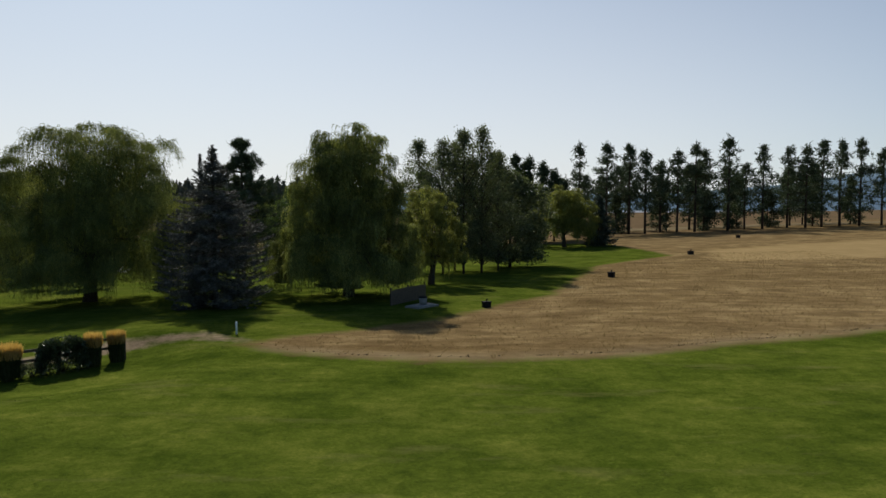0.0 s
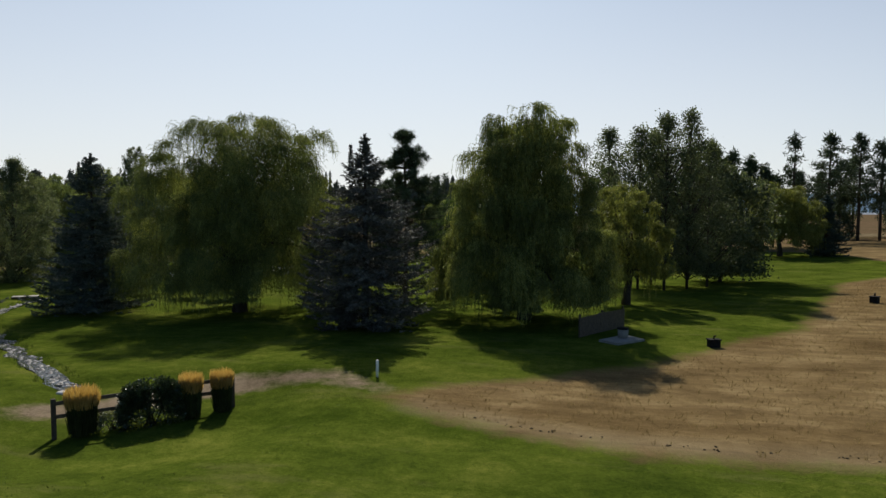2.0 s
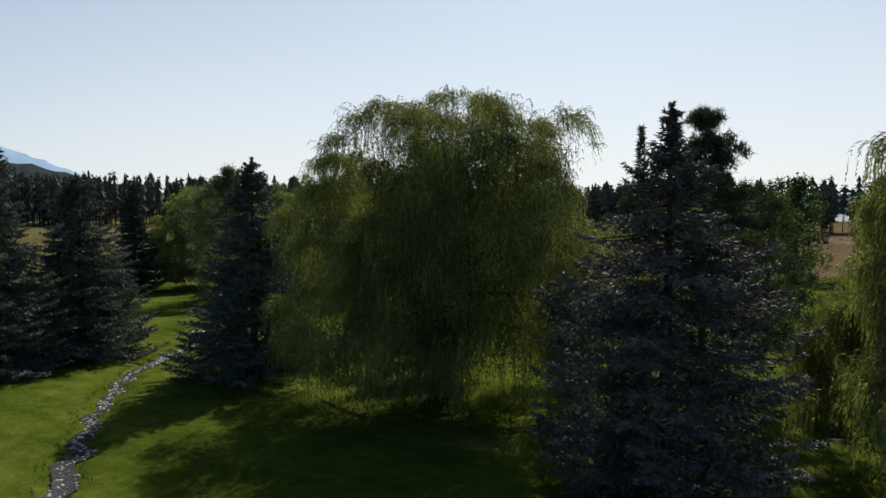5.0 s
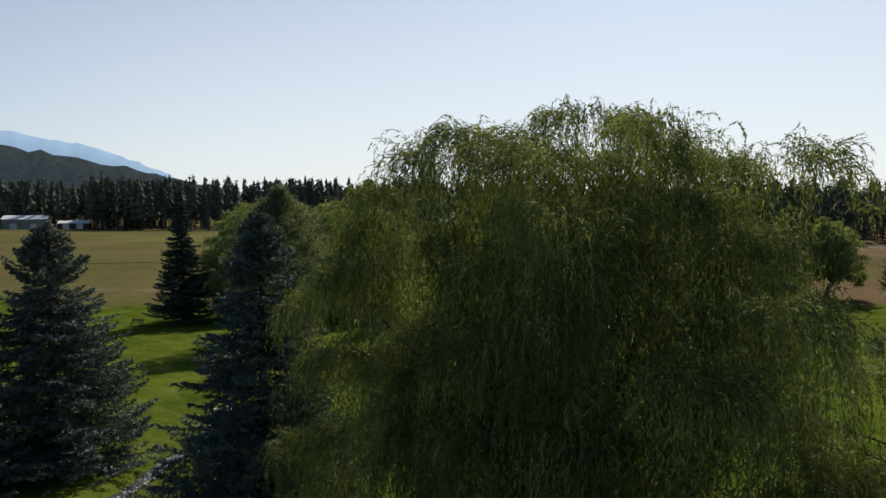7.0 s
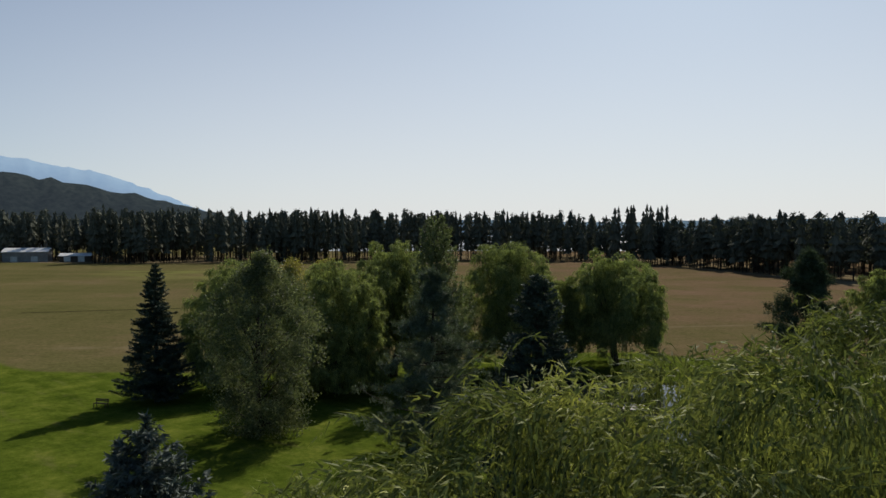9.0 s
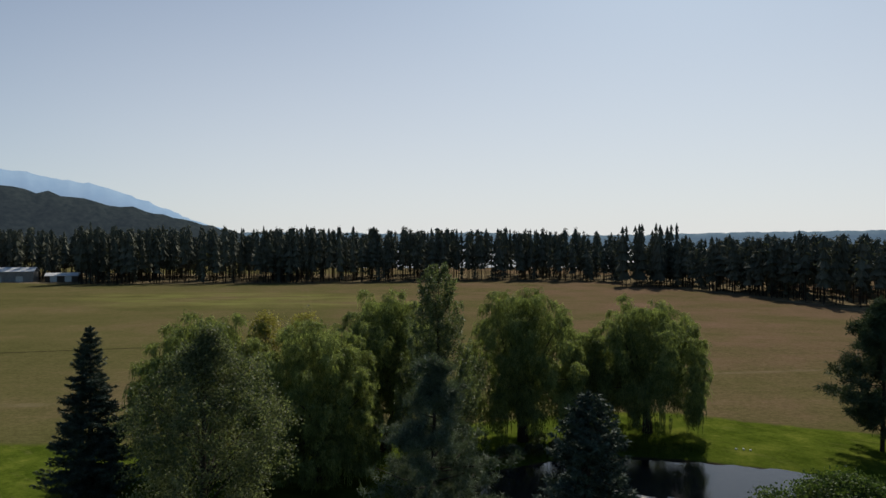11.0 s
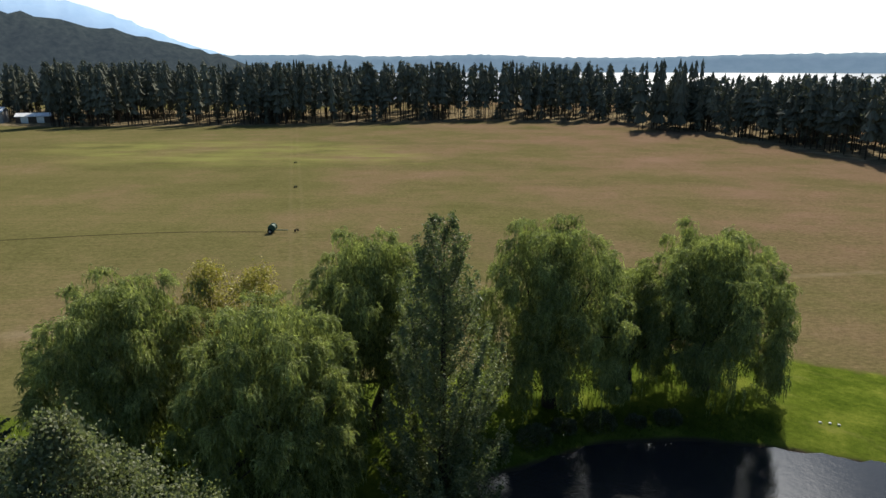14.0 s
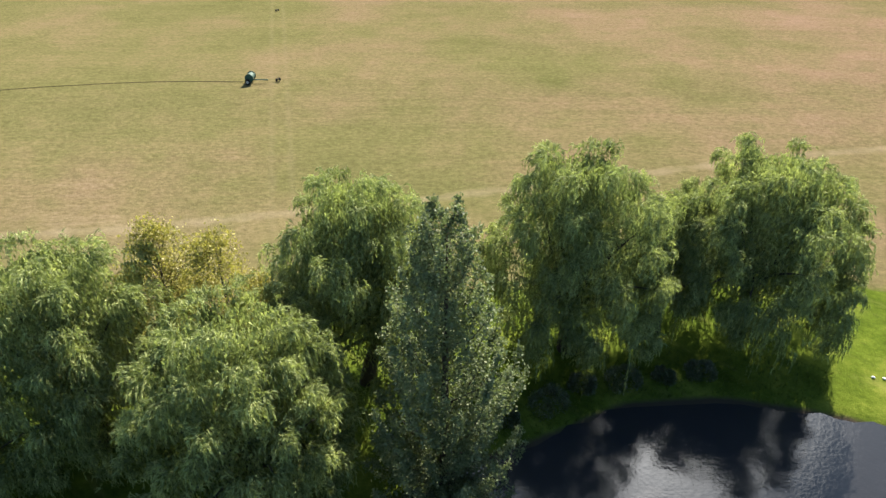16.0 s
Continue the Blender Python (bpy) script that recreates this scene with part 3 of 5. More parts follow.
def willow(x, y, H, R, seed, label, env=round_crown, boughs=44, locks=22, strands=5, gap=0.14, leaf=(0.33, 0.076), size=(0.16, 0.27), hang=(0.5, 1.4), low=0.3, skirt=1.4, curtain=60, whips=16,
           shift=(0.0, 0.0), lobes=(), core=1.0, material=None, limbs_out=18, rough=0.14, group="willows"):
    """Boughs round the crown's outline; each carries locks of strands that arch outwards and hang."""
    rng = np.random.default_rng(seed)
    tree = thing("willow_tree", x, y, gz(x, y) - 0.1, label, "tree", group)
    ph = rng.uniform(0, 6.28, 4)

    def rim(a):
        return R * (0.92 + 0.08 * np.sin(2 * a + ph[0]) + 0.06 * np.sin(3 * a + ph[1]) + 0.05 * np.sin(5 * a + ph[2]))

    def floor(a):
        return skirt * (1.1 + 0.6 * np.sin(5 * a + ph[3]) + 0.6 * np.sin(11 * a + ph[0]) + 0.5 * np.sin(23 * a))

    hs = np.linspace(low, 0.97, 200)
    cum = np.cumsum(env(hs) + 0.18)
    hf = np.interp((np.arange(boughs) + 0.5) / boughs, cum / cum[-1], hs)
    az = np.arange(boughs) * 2.39996 + rng.normal(0, 0.25, boughs)
    rb = rng.uniform(*size, boughs) * R
    rad = np.maximum(env(hf) * rim(az) * rng.uniform(1.03 - rough, 1.06, boughs) - 0.7 * rb, 0.1 * R * (hf < 0.9))
    c = np.stack([np.cos(az) * rad + shift[0] * hf ** 2, np.sin(az) * rad + shift[1] * hf ** 2, hf * H - 0.55 * rb + rng.normal(0, 0.018 * H, boughs)], 1)
    for dx, dy, dz, dr in lobes:
        c, rb, az, hf = np.concatenate([c, [(dx, dy, dz)]]), np.append(rb, dr), np.append(az, math.atan2(dy, dx)), np.append(hf, dz / H)
    c[:, 2] = np.minimum(c[:, 2], H * 0.985 - 0.7 * rb)
    nb = len(c)
    out = np.stack([np.cos(az), np.sin(az), np.zeros(nb)], 1)
    # trunk and limbs
    fork, tr = H * 0.2, 0.030 * H
    lean = rng.normal(0, 0.03 * H, 2)
    limbs = []
    for i in rng.permutation(nb)[:limbs_out]:
        z0 = fork * rng.uniform(0.75, 1.6)
        limbs.append((bend((lean[0], lean[1], z0), c[i] * np.array([0.85, 0.85, 0.97]) - np.array([0, 0, 0.4]), 0.06 * H, rng, 7), np.linspace(tr * 0.4, 0.03, 7)))
    trunk_part(tree, [(0, 0, -0.2), (lean[0] * 0.3, lean[1] * 0.3, fork * 0.5), (lean[0], lean[1], fork), (lean[0], lean[1], fork * 1.7)], [tr * 1.35, tr, tr * 0.85, tr * 0.5], limbs, M_BARK)
    # locks on the boughs
    bi = np.repeat(np.arange(nb), locks)
    n = len(bi)
    d = unit(rng.normal(0, 0.8, (n, 3)) + 0.6 * out[bi] + np.array([0, 0, 1.5]))
    start = c[bi] + d * (rb[bi] * rng.uniform(0.45, 0.75, n))[:, None] * np.array([1, 1, 0.8])
    way = d[:, :2] + 0.3 * out[bi][:, :2] + rng.normal(0, 0.2, (n, 2))
    la = np.arctan2(way[:, 1], way[:, 0])
    reach = rng.uniform(0.12, 0.5, n) * rb[bi]
    length = rng.uniform(*hang, n) * rb[bi] * (1.35 - 0.6 * hf[bi])
    if curtain:
        # long locks that hang from the low limbs
        ca = rng.uniform(0, 6.28, curtain)
        ca = ca + 0.22 * np.sin(ca * 7 + ph[1])
        ch, cr = rng.uniform(max(low - 0.06, 0.16), low + 0.12, curtain), np.sqrt(rng.uniform(0.3, 0.95, curtain))
        start = np.concatenate([start, np.stack([np.cos(ca) * cr * rim(ca) * env(ch), np.sin(ca) * cr * rim(ca) * env(ch), ch * H], 1)])
        la = np.concatenate([la, ca + rng.normal(0, 0.5, curtain)])
        reach = np.concatenate([reach, rng.uniform(0.1, 0.5, curtain)])
        length = np.concatenate([length, np.full(curtain, H)])
    length = np.minimum(length, np.maximum(start[:, 2] - np.maximum(floor(np.arctan2(start[:, 1], start[:, 0])), 0.3), 0.4))
    # strands in each lock
    li = np.repeat(np.arange(len(start)), strands)
    n = len(li)
    st = start[li] + rng.normal(0, 1, (n, 3)) * np.array([0.17, 0.17, 0.1])
    sa = la[li] + rng.normal(0, 0.35, n)
    sr = reach[li] * rng.uniform(0.6, 1.35, n)
    rise = rng.uniform(0.1, 1.0, n)
    sl = length[li] * rng.uniform(0.5, 1.05, n)
    cnt = np.maximum((sl / gap).astype(int), 4)
    if whips:
        wi = rng.choice(np.argsort(-c[:, 2])[:max(6, nb // 3)], whips)
        st = np.concatenate([st, c[wi] + np.stack([rng.normal(0, 0.5, whips) * rb[wi], rng.normal(0, 0.5, whips) * rb[wi], 0.4 * rb[wi]], 1)])
        sa = np.concatenate([sa, rng.uniform(0, 6.28, whips)])
        sr = np.concatenate([sr, rng.uniform(0.5, 1.2, whips)])
        rise = np.concatenate([rise, rng.uniform(0.6, 1.6, whips)])
        sl = np.concatenate([sl, rng.uniform(1.4, 2.6, whips)])
        cnt = np.concatenate([cnt, np.full(whips, max(12, int(2.6 / gap)))])
    si = np.repeat(np.arange(len(st)), cnt)
    first = np.repeat(np.cumsum(cnt) - cnt, cnt)
    s = (np.arange(len(si)) - first + rng.uniform(0, 1, len(si))) / cnt[si] * sl[si]
    k = 0.2 + 0.75 * sr[si]
    e = np.exp(-s / k)
    climb = rise[si]
    p = st[si] + np.stack([np.cos(sa[si]) * sr[si] * (1 - e), np.sin(sa[si]) * sr[si] * (1 - e), (climb + 1) * k * (1 - e) - s], 1) + rng.normal(0, 0.02, (len(si), 3))
    p[:, 2] = np.maximum(p[:, 2], 0.25)
    way = np.stack([np.cos(sa[si]) * e * sr[si] / k, np.sin(sa[si]) * e * sr[si] / k, climb * e - (1 - e)], 1) + rng.normal(0, 0.17, p.shape)
    tris = [blades(rng, p, way, rng.uniform(0.7, 1.25, len(p)) * leaf[0], rng.uniform(0.7, 1.3, len(p)) * leaf[1])]
    # more leaves massed inside the boughs and the crown, added to block light
    per = int(170 * core)
    fb = np.repeat(np.arange(nb), per)
    m = len(fb)
    q = c[fb] + unit(rng.normal(0, 1, (m, 3))) * (rng.uniform(0, 1, m) ** 0.45 * rb[fb] * 0.58)[:, None] * np.array([1, 1, 0.7])
    q[:, 2] -= rng.uniform(0.1, 1.0, m) * rb[fb]
    k = int(R * R * H * 11 * core)
    ia, ih = rng.uniform(0, 6.28, k), rng.uniform(low, 0.93, k)
    ir = np.sqrt(rng.uniform(0, 1, k)) * 0.6
    inner = np.stack([np.cos(ia) * ir * env(ih) * rim(ia) + shift[0] * ih ** 2, np.sin(ia) * ir * env(ih) * rim(ia) + shift[1] * ih ** 2, ih * H - 0.04 * H], 1)
    q = np.concatenate([q, inner])
    q[:, 2] = np.maximum(q[:, 2], skirt + 0.9)
    tris.append(blades(rng, q, rng.normal(0, 0.4, q.shape) + np.array([0, 0, -1.0]), rng.uniform(0.7, 1.3, len(q)) * leaf[0] * 1.3, rng.uniform(0.6, 1.3, len(q)) * leaf[1] * 1.5))
    # broad blades hidden round the limbs, added to keep light from passing through
    k = int(R * R * H * 7)
    ia, ih, ir = rng.uniform(0, 6.28, k), rng.uniform(low + 0.05, 0.74, k), np.sqrt(rng.uniform(0, 1, k)) * 0.52
    deep = np.stack([np.cos(ia) * ir * env(ih) * rim(ia) + shift[0] * ih ** 2, np.sin(ia) * ir * env(ih) * rim(ia) + shift[1] * ih ** 2, ih * H], 1)
    tris.append(blades(rng, deep, rng.normal(0, 0.5, deep.shape) + np.array([0, 0, -1.0]), rng.uniform(0.3, 0.6, k), rng.uniform(0.08, 0.14, k)))
    crown_part(tree, np.concatenate(tris), material or M_WILLOW)
    return tree


def spruce(x, y, H, R, seed, label, material, group="spruces", gap=0.26, per=9, twig=0.11, needles=5, size=(0.17, 0.06), clear=0.35, power=0.85, droop=0.22, tops=1, ragged=0.15, shoulder=0.0, whorl=1.0, name="spruce_tree"):
    rng = np.random.default_rng(seed)
    tree = thing(name, x, y, gz(x, y) - 0.05, label, "tree", group)
    zs = np.repeat(np.arange(clear, H - 0.15, gap), per)
    zs = zs + rng.uniform(-0.5, 0.5, len(zs)) * gap * whorl
    f = np.clip(1 - zs / H, 0.01, 1)
    L = R * f ** power * rng.uniform(1 - 1.8 * ragged, 1 + ragged, len(zs)) + 0.12
    if shoulder:
        L = R * np.interp(f, [0, 0.08, 0.17, shoulder, 0.6, 1], [0.04, 0.08, 0.24, 0.72, 1.0, 0.86]) * rng.uniform(1 - 1.8 * ragged, 1 + ragged, len(zs))
    L = np.where(zs < H * 0.10, L * 0.86, L)
    az = rng.uniform(0, 6.28, len(zs))
    limbs = []
    for i in range(0, len(zs), 5):
        c, s_ = math.cos(az[i]), math.sin(az[i])
        limbs.append(([(0, 0, zs[i]), (c * L[i] * 0.5, s_ * L[i] * 0.5, zs[i] - droop * L[i] * 0.4), (c * L[i] * 0.9, s_ * L[i] * 0.9, zs[i] - droop * L[i] * 0.55)], [0.035, 0.025, 0.01]))
    trunk_part(tree, [(0, 0, -0.2), (0, 0, H * 0.3), (0, 0, H * 0.7), (0, 0, H)], [0.021 * H, 0.017 * H, 0.008 * H, 0.01], limbs, M_BARK)
    cnt = np.maximum((L / twig).astype(int), 2) * 2
    bi = np.repeat(np.arange(len(zs)), cnt)
    first = np.repeat(np.cumsum(cnt) - cnt, cnt)
    u = 0.12 + 0.88 * (np.arange(len(bi)) - first + rng.uniform(0, 1, len(bi))) / cnt[bi]
    side = np.where(rng.uniform(size=len(bi)) < 0.5, -1.0, 1.0)
    tl = np.clip(L[bi] * 0.42 * (1.05 - u), 0.10, 0.75) * rng.uniform(0.7, 1.2, len(bi))
    Lb, c, s_ = L[bi], np.cos(az[bi]), np.sin(az[bi])
    def along(v):
        return np.stack([c * Lb * v, s_ * Lb * v, zs[bi] + Lb * droop * (-np.sin(v * 2.2) * 0.75 + 0.35 * v ** 3 + (f[bi] < 0.25) * v * 2.2)], 1)
    p0 = along(u)
    tw = np.stack([c * 0.62 - s_ * side * 0.8, s_ * 0.62 + c * side * 0.8, rng.normal(-0.12, 0.16, len(bi))], 1)
    k = needles
    ti = np.repeat(np.arange(len(bi)), k)
    v = rng.uniform(0, 1, len(ti))
    p = p0[ti] + tw[ti] * (tl[ti] * v)[:, None] + rng.normal(0, 0.012, (len(ti), 3))
    way = tw[ti] + rng.normal(0, 0.45, p.shape)
    tris = [blades(rng, p, way, rng.uniform(0.7, 1.3, len(p)) * size[0], rng.uniform(0.7, 1.3, len(p)) * size[1])]
    for j in range(tops):
        ox, oy, h0 = (0, 0, H - 1.0) if j == 0 else (rng.uniform(-1.0, -0.8), rng.uniform(-0.5, -0.2), H - 1.7)
        k = 900
        q = np.stack([np.full(k, ox), np.full(k, oy), h0 + rng.uniform(-0.8, 1.1, k)], 1)
        w = rng.normal(0, 1, (k, 3)) * np.array([1, 1, 0.5]) + np.array([0, 0, 0.5])
        out = np.clip((h0 + 1.2 - q[:, 2]) * 0.12, 0.03, 0.3)
        q += unit(w * np.array([1, 1, 0.2])) * (rng.uniform(0, 1, k) * out)[:, None]
        tris.append(blades(rng, q, w, rng.uniform(0.1, 0.2, k), rng.uniform(0.03, 0.06, k)))
    crown_part(tree, np.concatenate(tris), material)
    return tree


def pine(x, y, H, R, seed, label, material, clear=0.25, tufts=420, per=26, tuft=0.42, width=0.035, group="pines", shape=1.0, name="pine_tree"):
    rng = np.random.default_rng(seed)
    tree = thing(name, x, y, gz(x, y) - 0.05, label, "tree", group)
    z = H * (clear + (0.985 - clear) * rng.uniform(0, 1, tufts) ** 0.9)
    f = (z / H - clear) / (1 - clear)
    prof = R * np.clip(np.minimum((1.05 - f) ** 0.75, 0.5 + 1.6 * f), 0.05, 1) ** shape
    az = rng.uniform(0, 6.28, tufts)
    lump = 0.85 + 0.22 * np.sin(az * 2 + z * 1.3 + seed) + 0.12 * np.sin(az * 3 - z * 0.9)
    r = prof * lump * rng.uniform(0.2, 1.0, tufts) ** 0.5
    tip = np.stack([np.cos(az) * r, np.sin(az) * r, z], 1)
    limbs = []
    for i in rng.permutation(tufts)[:70]:
        limbs.append((bend((0, 0, max(z[i] - 0.25 * r[i] - 0.3, H * 0.1)), tip[i], -0.1 * r[i], rng, 4), np.linspace(0.012 * H * (1.1 - f[i]) * 0.5 + 0.015, 0.012, 4)))
    trunk_part(tree, [(0, 0, -0.2), (rng.normal() * 0.1, 0, H * 0.3), (0, 0, H * 0.7), (0, 0, H * 0.98)], [0.017 * H, 0.013 * H, 0.008 * H, 0.015], limbs, M_BARK)
    ti = np.repeat(np.arange(tufts), per)
    w = unit(rng.normal(0, 1, (len(ti), 3)) + np.array([0, 0, 0.5]) + 0.6 * unit(tip[ti] * np.array([1, 1, 0.0])))
    p = tip[ti] + rng.normal(0, tuft * 0.55, (len(ti), 3))
    crown_part(tree, blades(rng, p, w, rng.uniform(0.6, 1.2, len(ti)) * tuft, np.full(len(ti), width) * rng.uniform(0.7, 1.4, len(ti))), material)
    return tree


def layered_pine(x, y, H, R, seed, label, material, clear=0.2, layers=16, per=15, tuft=0.8, width=0.16, tips=4, power=0.75, group="pines", name="pine_tree"):
    """An open pine: uneven whorls of branches that end in needle tufts."""
    rng = np.random.default_rng(seed)
    tree = thing(name, x, y, gz(x, y) - 0.05, label, "tree", group)
    zs, L, az = [], [], []
    for i in range(layers):
        f = (i + rng.uniform(0, 0.8)) / layers
        for _ in range(rng.integers(4, 8)):
            zs.append(H * (clear + (0.97 - clear) * f) + rng.normal(0, 0.012 * H))
            L.append(R * min(1.0, 0.6 + 1.7 * f) * max(0.12, (1.0 - f) ** power) * rng.uniform(0.45, 1.2))
            az.append(rng.uniform(0, 6.28))
    zs, L, az = np.array(zs), np.array(L), np.array(az)
    limbs = []
    for i in range(0, len(zs), 2):
        c, s_ = math.cos(az[i]), math.sin(az[i])
        limbs.append(([(0, 0, zs[i] - 0.1 * L[i]), (c * L[i] * 0.5, s_ * L[i] * 0.5, zs[i] - 0.05 * L[i]), (c * L[i] * 0.95, s_ * L[i] * 0.95, zs[i] + 0.12 * L[i])], [0.004 * H, 0.003 * H, 0.012]))
    trunk_part(tree, [(0, 0, -0.3), (rng.normal() * 0.12, rng.normal() * 0.12, H * 0.4), (0, 0, H * 0.75), (0, 0, H * 0.985)], [0.015 * H, 0.012 * H, 0.007 * H, 0.02], limbs, M_BARK)
    bi = np.repeat(np.arange(len(zs)), tips)
    u = rng.uniform(0.3, 1.02, len(bi))
    tip = np.stack([np.cos(az[bi]) * L[bi] * u, np.sin(az[bi]) * L[bi] * u, zs[bi] + L[bi] * (0.14 * u ** 2 - 0.06)], 1) + rng.normal(0, 0.28 * tuft, (len(bi), 3))
    top = rng.uniform(0.84, 0.99, 14)
    spread = (1.0 - top) * H * 0.3
    tip = np.concatenate([tip, np.stack([rng.normal(0, 1, 14) * spread, rng.normal(0, 1, 14) * spread, H * top], 1)])
    ti = np.repeat(np.arange(len(tip)), per)
    w = unit(rng.normal(0, 1, (len(ti), 3)) + np.array([0, 0, 0.35]))
    p = tip[ti] + rng.normal(0, tuft * 0.28, (len(ti), 3))
    crown_part(tree, blades(rng, p, w, rng.uniform(0.6, 1.2, len(ti)) * tuft, width * rng.uniform(0.7, 1.4, len(ti))), material)
    return tree


def leafy(x, y, H, R, seed, label, material, profile, clumps=260, per=150, blob=0.55, leaf=(0.13, 0.10), group="broadleaf trees", bark=None, clear=0.12, trunks=1, droop=0.0, stem=0.018, name="broadleaf_tree"):
    """profile(f): the crown's radius as a share of R, at the share f of its height."""
    rng = np.random.default_rng(seed)
    tree = thing(name, x, y, gz(x, y) - 0.05, label, "tree", group)
    f = rng.uniform(0, 1, clumps)
    az = rng.uniform(0, 6.28, clumps)
    lump = 0.86 + 0.16 * np.sin(az * 2 + f * 7 + seed) + 0.12 * np.sin(az * 5 - f * 11)
    r = R * profile(f) * lump * rng.uniform(0.12, 1.0, clumps) ** 0.45
    c = np.stack([np.cos(az) * r, np.sin(az) * r, H * (clear + (1 - clear) * f) - blob * 0.5], 1)
    limbs, bases = [], [(rng.normal() * 0.5 * (trunks > 1), rng.normal() * 0.5 * (trunks > 1)) for _ in range(trunks)]
    for i in rng.permutation(clumps)[:60]:
        bx, by = bases[i % trunks]
        limbs.append((bend((bx, by, max(c[i, 2] - 0.7 * r[i] - 0.1 * H, H * clear * 0.5)), c[i], 0.0, rng, 5), np.linspace(0.0035 * H + 0.008, 0.008, 5)))
    for bx, by in bases[1:]:
        limbs.append(([(bx, by, -0.2), (bx * 1.3, by * 1.3, H * 0.5), (bx * 1.5, by * 1.5, H * 0.9)], [0.012 * H, 0.008 * H, 0.01]))
    bx, by = bases[0]
    trunk_part(tree, [(bx, by, -0.2), (bx, by, H * 0.35), (bx * 0.7, by * 0.7, H * 0.92)], [stem * H, stem * 0.67 * H, 0.015], limbs, bark or M_BARK)
    ti = np.repeat(np.arange(clumps), per)
    n = len(ti)
    g = rng.normal(0, 1, (n, 3)) * np.array([1, 1, 0.75]) * blob * 0.6
    p = c[ti] + g
    p[:, 2] -= droop * rng.gamma(2.0, 0.35, n)
    p[:, 2] = np.maximum(p[:, 2], 0.15)
    way = rng.normal(0, 1, (n, 3)) + np.array([0, 0, -0.5 - droop])
    crown_part(tree, diamonds(rng, p, way, rng.uniform(0.7, 1.2, n) * leaf[0], rng.uniform(0.7, 1.2, n) * leaf[1]), material)
    return tree


def poplar(x, y, H, R, seed, label, material, group="broadleaf trees", branches=190, gap=0.2, per=11, leaf=(0.2, 0.16), name="poplar_tree"):
    """A columnar tree: steep branches that rise close to the trunk and end in upright sprays."""
    rng = np.random.default_rng(seed)
    tree = thing(name, x, y, gz(x, y) - 0.05, label, "tree", group)
    tips = []
    limbs, pts = [], []
    for i in range(branches):
        f = (i + rng.uniform()) / branches
        z1 = H * (0.07 + 0.93 * f)
        a = i * 2.39996 + rng.normal(0, 0.3)
        r = R * float(np.interp(f, [0, 0.12, 0.4, 0.7, 0.9, 1.0], [0.75, 1.0, 0.95, 0.7, 0.44, 0.16])) * rng.uniform(0.45, 1.12)
        z0 = max(z1 - r * rng.uniform(1.3, 2.1) - 0.4, 0.5)
        path = np.array([(0, 0, z0), (math.cos(a) * r * 0.62, math.sin(a) * r * 0.62, z0 + (z1 - z0) * 0.38), (math.cos(a) * r * 0.92, math.sin(a) * r * 0.92, z0 + (z1 - z0) * 0.75), (math.cos(a) * r, math.sin(a) * r, z1)])
        tips.append(path)
        if i % 3 == 0:
            limbs.append((path, [0.05, 0.035, 0.02, 0.008]))
    for dx, dy, dh in ((1.05, 0.0, 0.0), (-1.05, 0.1, -0.2)):
        tips.append(np.array([(dx * 0.3, dy * 0.3, H * 0.72), (dx * 0.8, dy * 0.8, H * 0.82), (dx, dy, H * 0.92), (dx, dy, H + dh)]))
    trunk_part(tree, [(0, 0, -0.2), (0, 0, H * 0.3), (0.1, 0, H * 0.65), (0.1, 0.1, H * 0.93)], [0.017 * H, 0.012 * H, 0.007 * H, 0.02], limbs, M_BARK)
    for path in tips:
        seg = np.linalg.norm(np.diff(path, axis=0), axis=1)
        run = np.concatenate([[0], np.cumsum(seg)])
        k = int(run[-1] * 0.85 / gap) + 3
        s = run[-1] * (1 - 0.85 * rng.uniform(0, 1, k) ** 1.15)
        mid = np.stack([np.interp(s, run, path[:, j]) for j in range(3)], 1)
        wide = 0.11 + 0.3 * (1 - s / run[-1])
        pts.append(np.repeat(mid, per, 0) + rng.normal(0, 1, (k * per, 3)) * np.repeat(wide, per)[:, None])
    p = np.concatenate(pts)
    n = len(p)
    crown_part(tree, diamonds(rng, p, rng.normal(0, 1, (n, 3)) + np.array([0, 0, 0.25]), rng.uniform(0.7, 1.2, n) * leaf[0], rng.uniform(0.7, 1.2, n) * leaf[1]), material)
    return tree


def dome(f):
    return np.sqrt(np.clip(1 - (np.clip(f - 0.25, 0, 1) / 0.75) ** 2, 0.02, 1)) * np.clip(0.72 + f, 0, 1)


def egg(f):
    return np.clip(np.sin(np.clip(f * 0.93 + 0.10, 0, 1) * math.pi) ** 0.7, 0.08, 1)


# near trees
willow(-30.5, 58.2, 15.8, 8.9, 11, "large weeping willow with hanging green strands on the lawn", env=full_crown, boughs=84, locks=30, strands=8, gap=0.095, leaf=(0.15, 0.031), rough=0.4, size=(0.17, 0.29), hang=(0.5, 1.5), low=0.15, skirt=0.62, curtain=200, whips=110, shift=(1.6, 1.1),
       lobes=((-7.3, -2.6, 8.6, 1.9), (-6.0, -1.3, 11.2, 2.0), (-6.6, 1.5, 10.4, 2.0), (-7.6, -0.2, 6.3, 1.9), (-5.0, -3.2, 9.8, 1.9), (-4.2, -2.4, 11.4, 1.7), (-5.3, -3.4, 7.2, 1.9), (-5.2, -3.2, 4.8, 1.8), (-3.0, -3.4, 12.2, 1.6), (-1.8, -1.8, 13.9, 1.5), (1.2, 0.6, 14.0, 2.0), (0.2, -1.4, 13.2, 2.1), (2.9, -0.6, 13.0, 2.2), (-1.2, 1.2, 13.5, 2.0), (3.6, 2.2, 12.9, 2.1)), core=3.4)
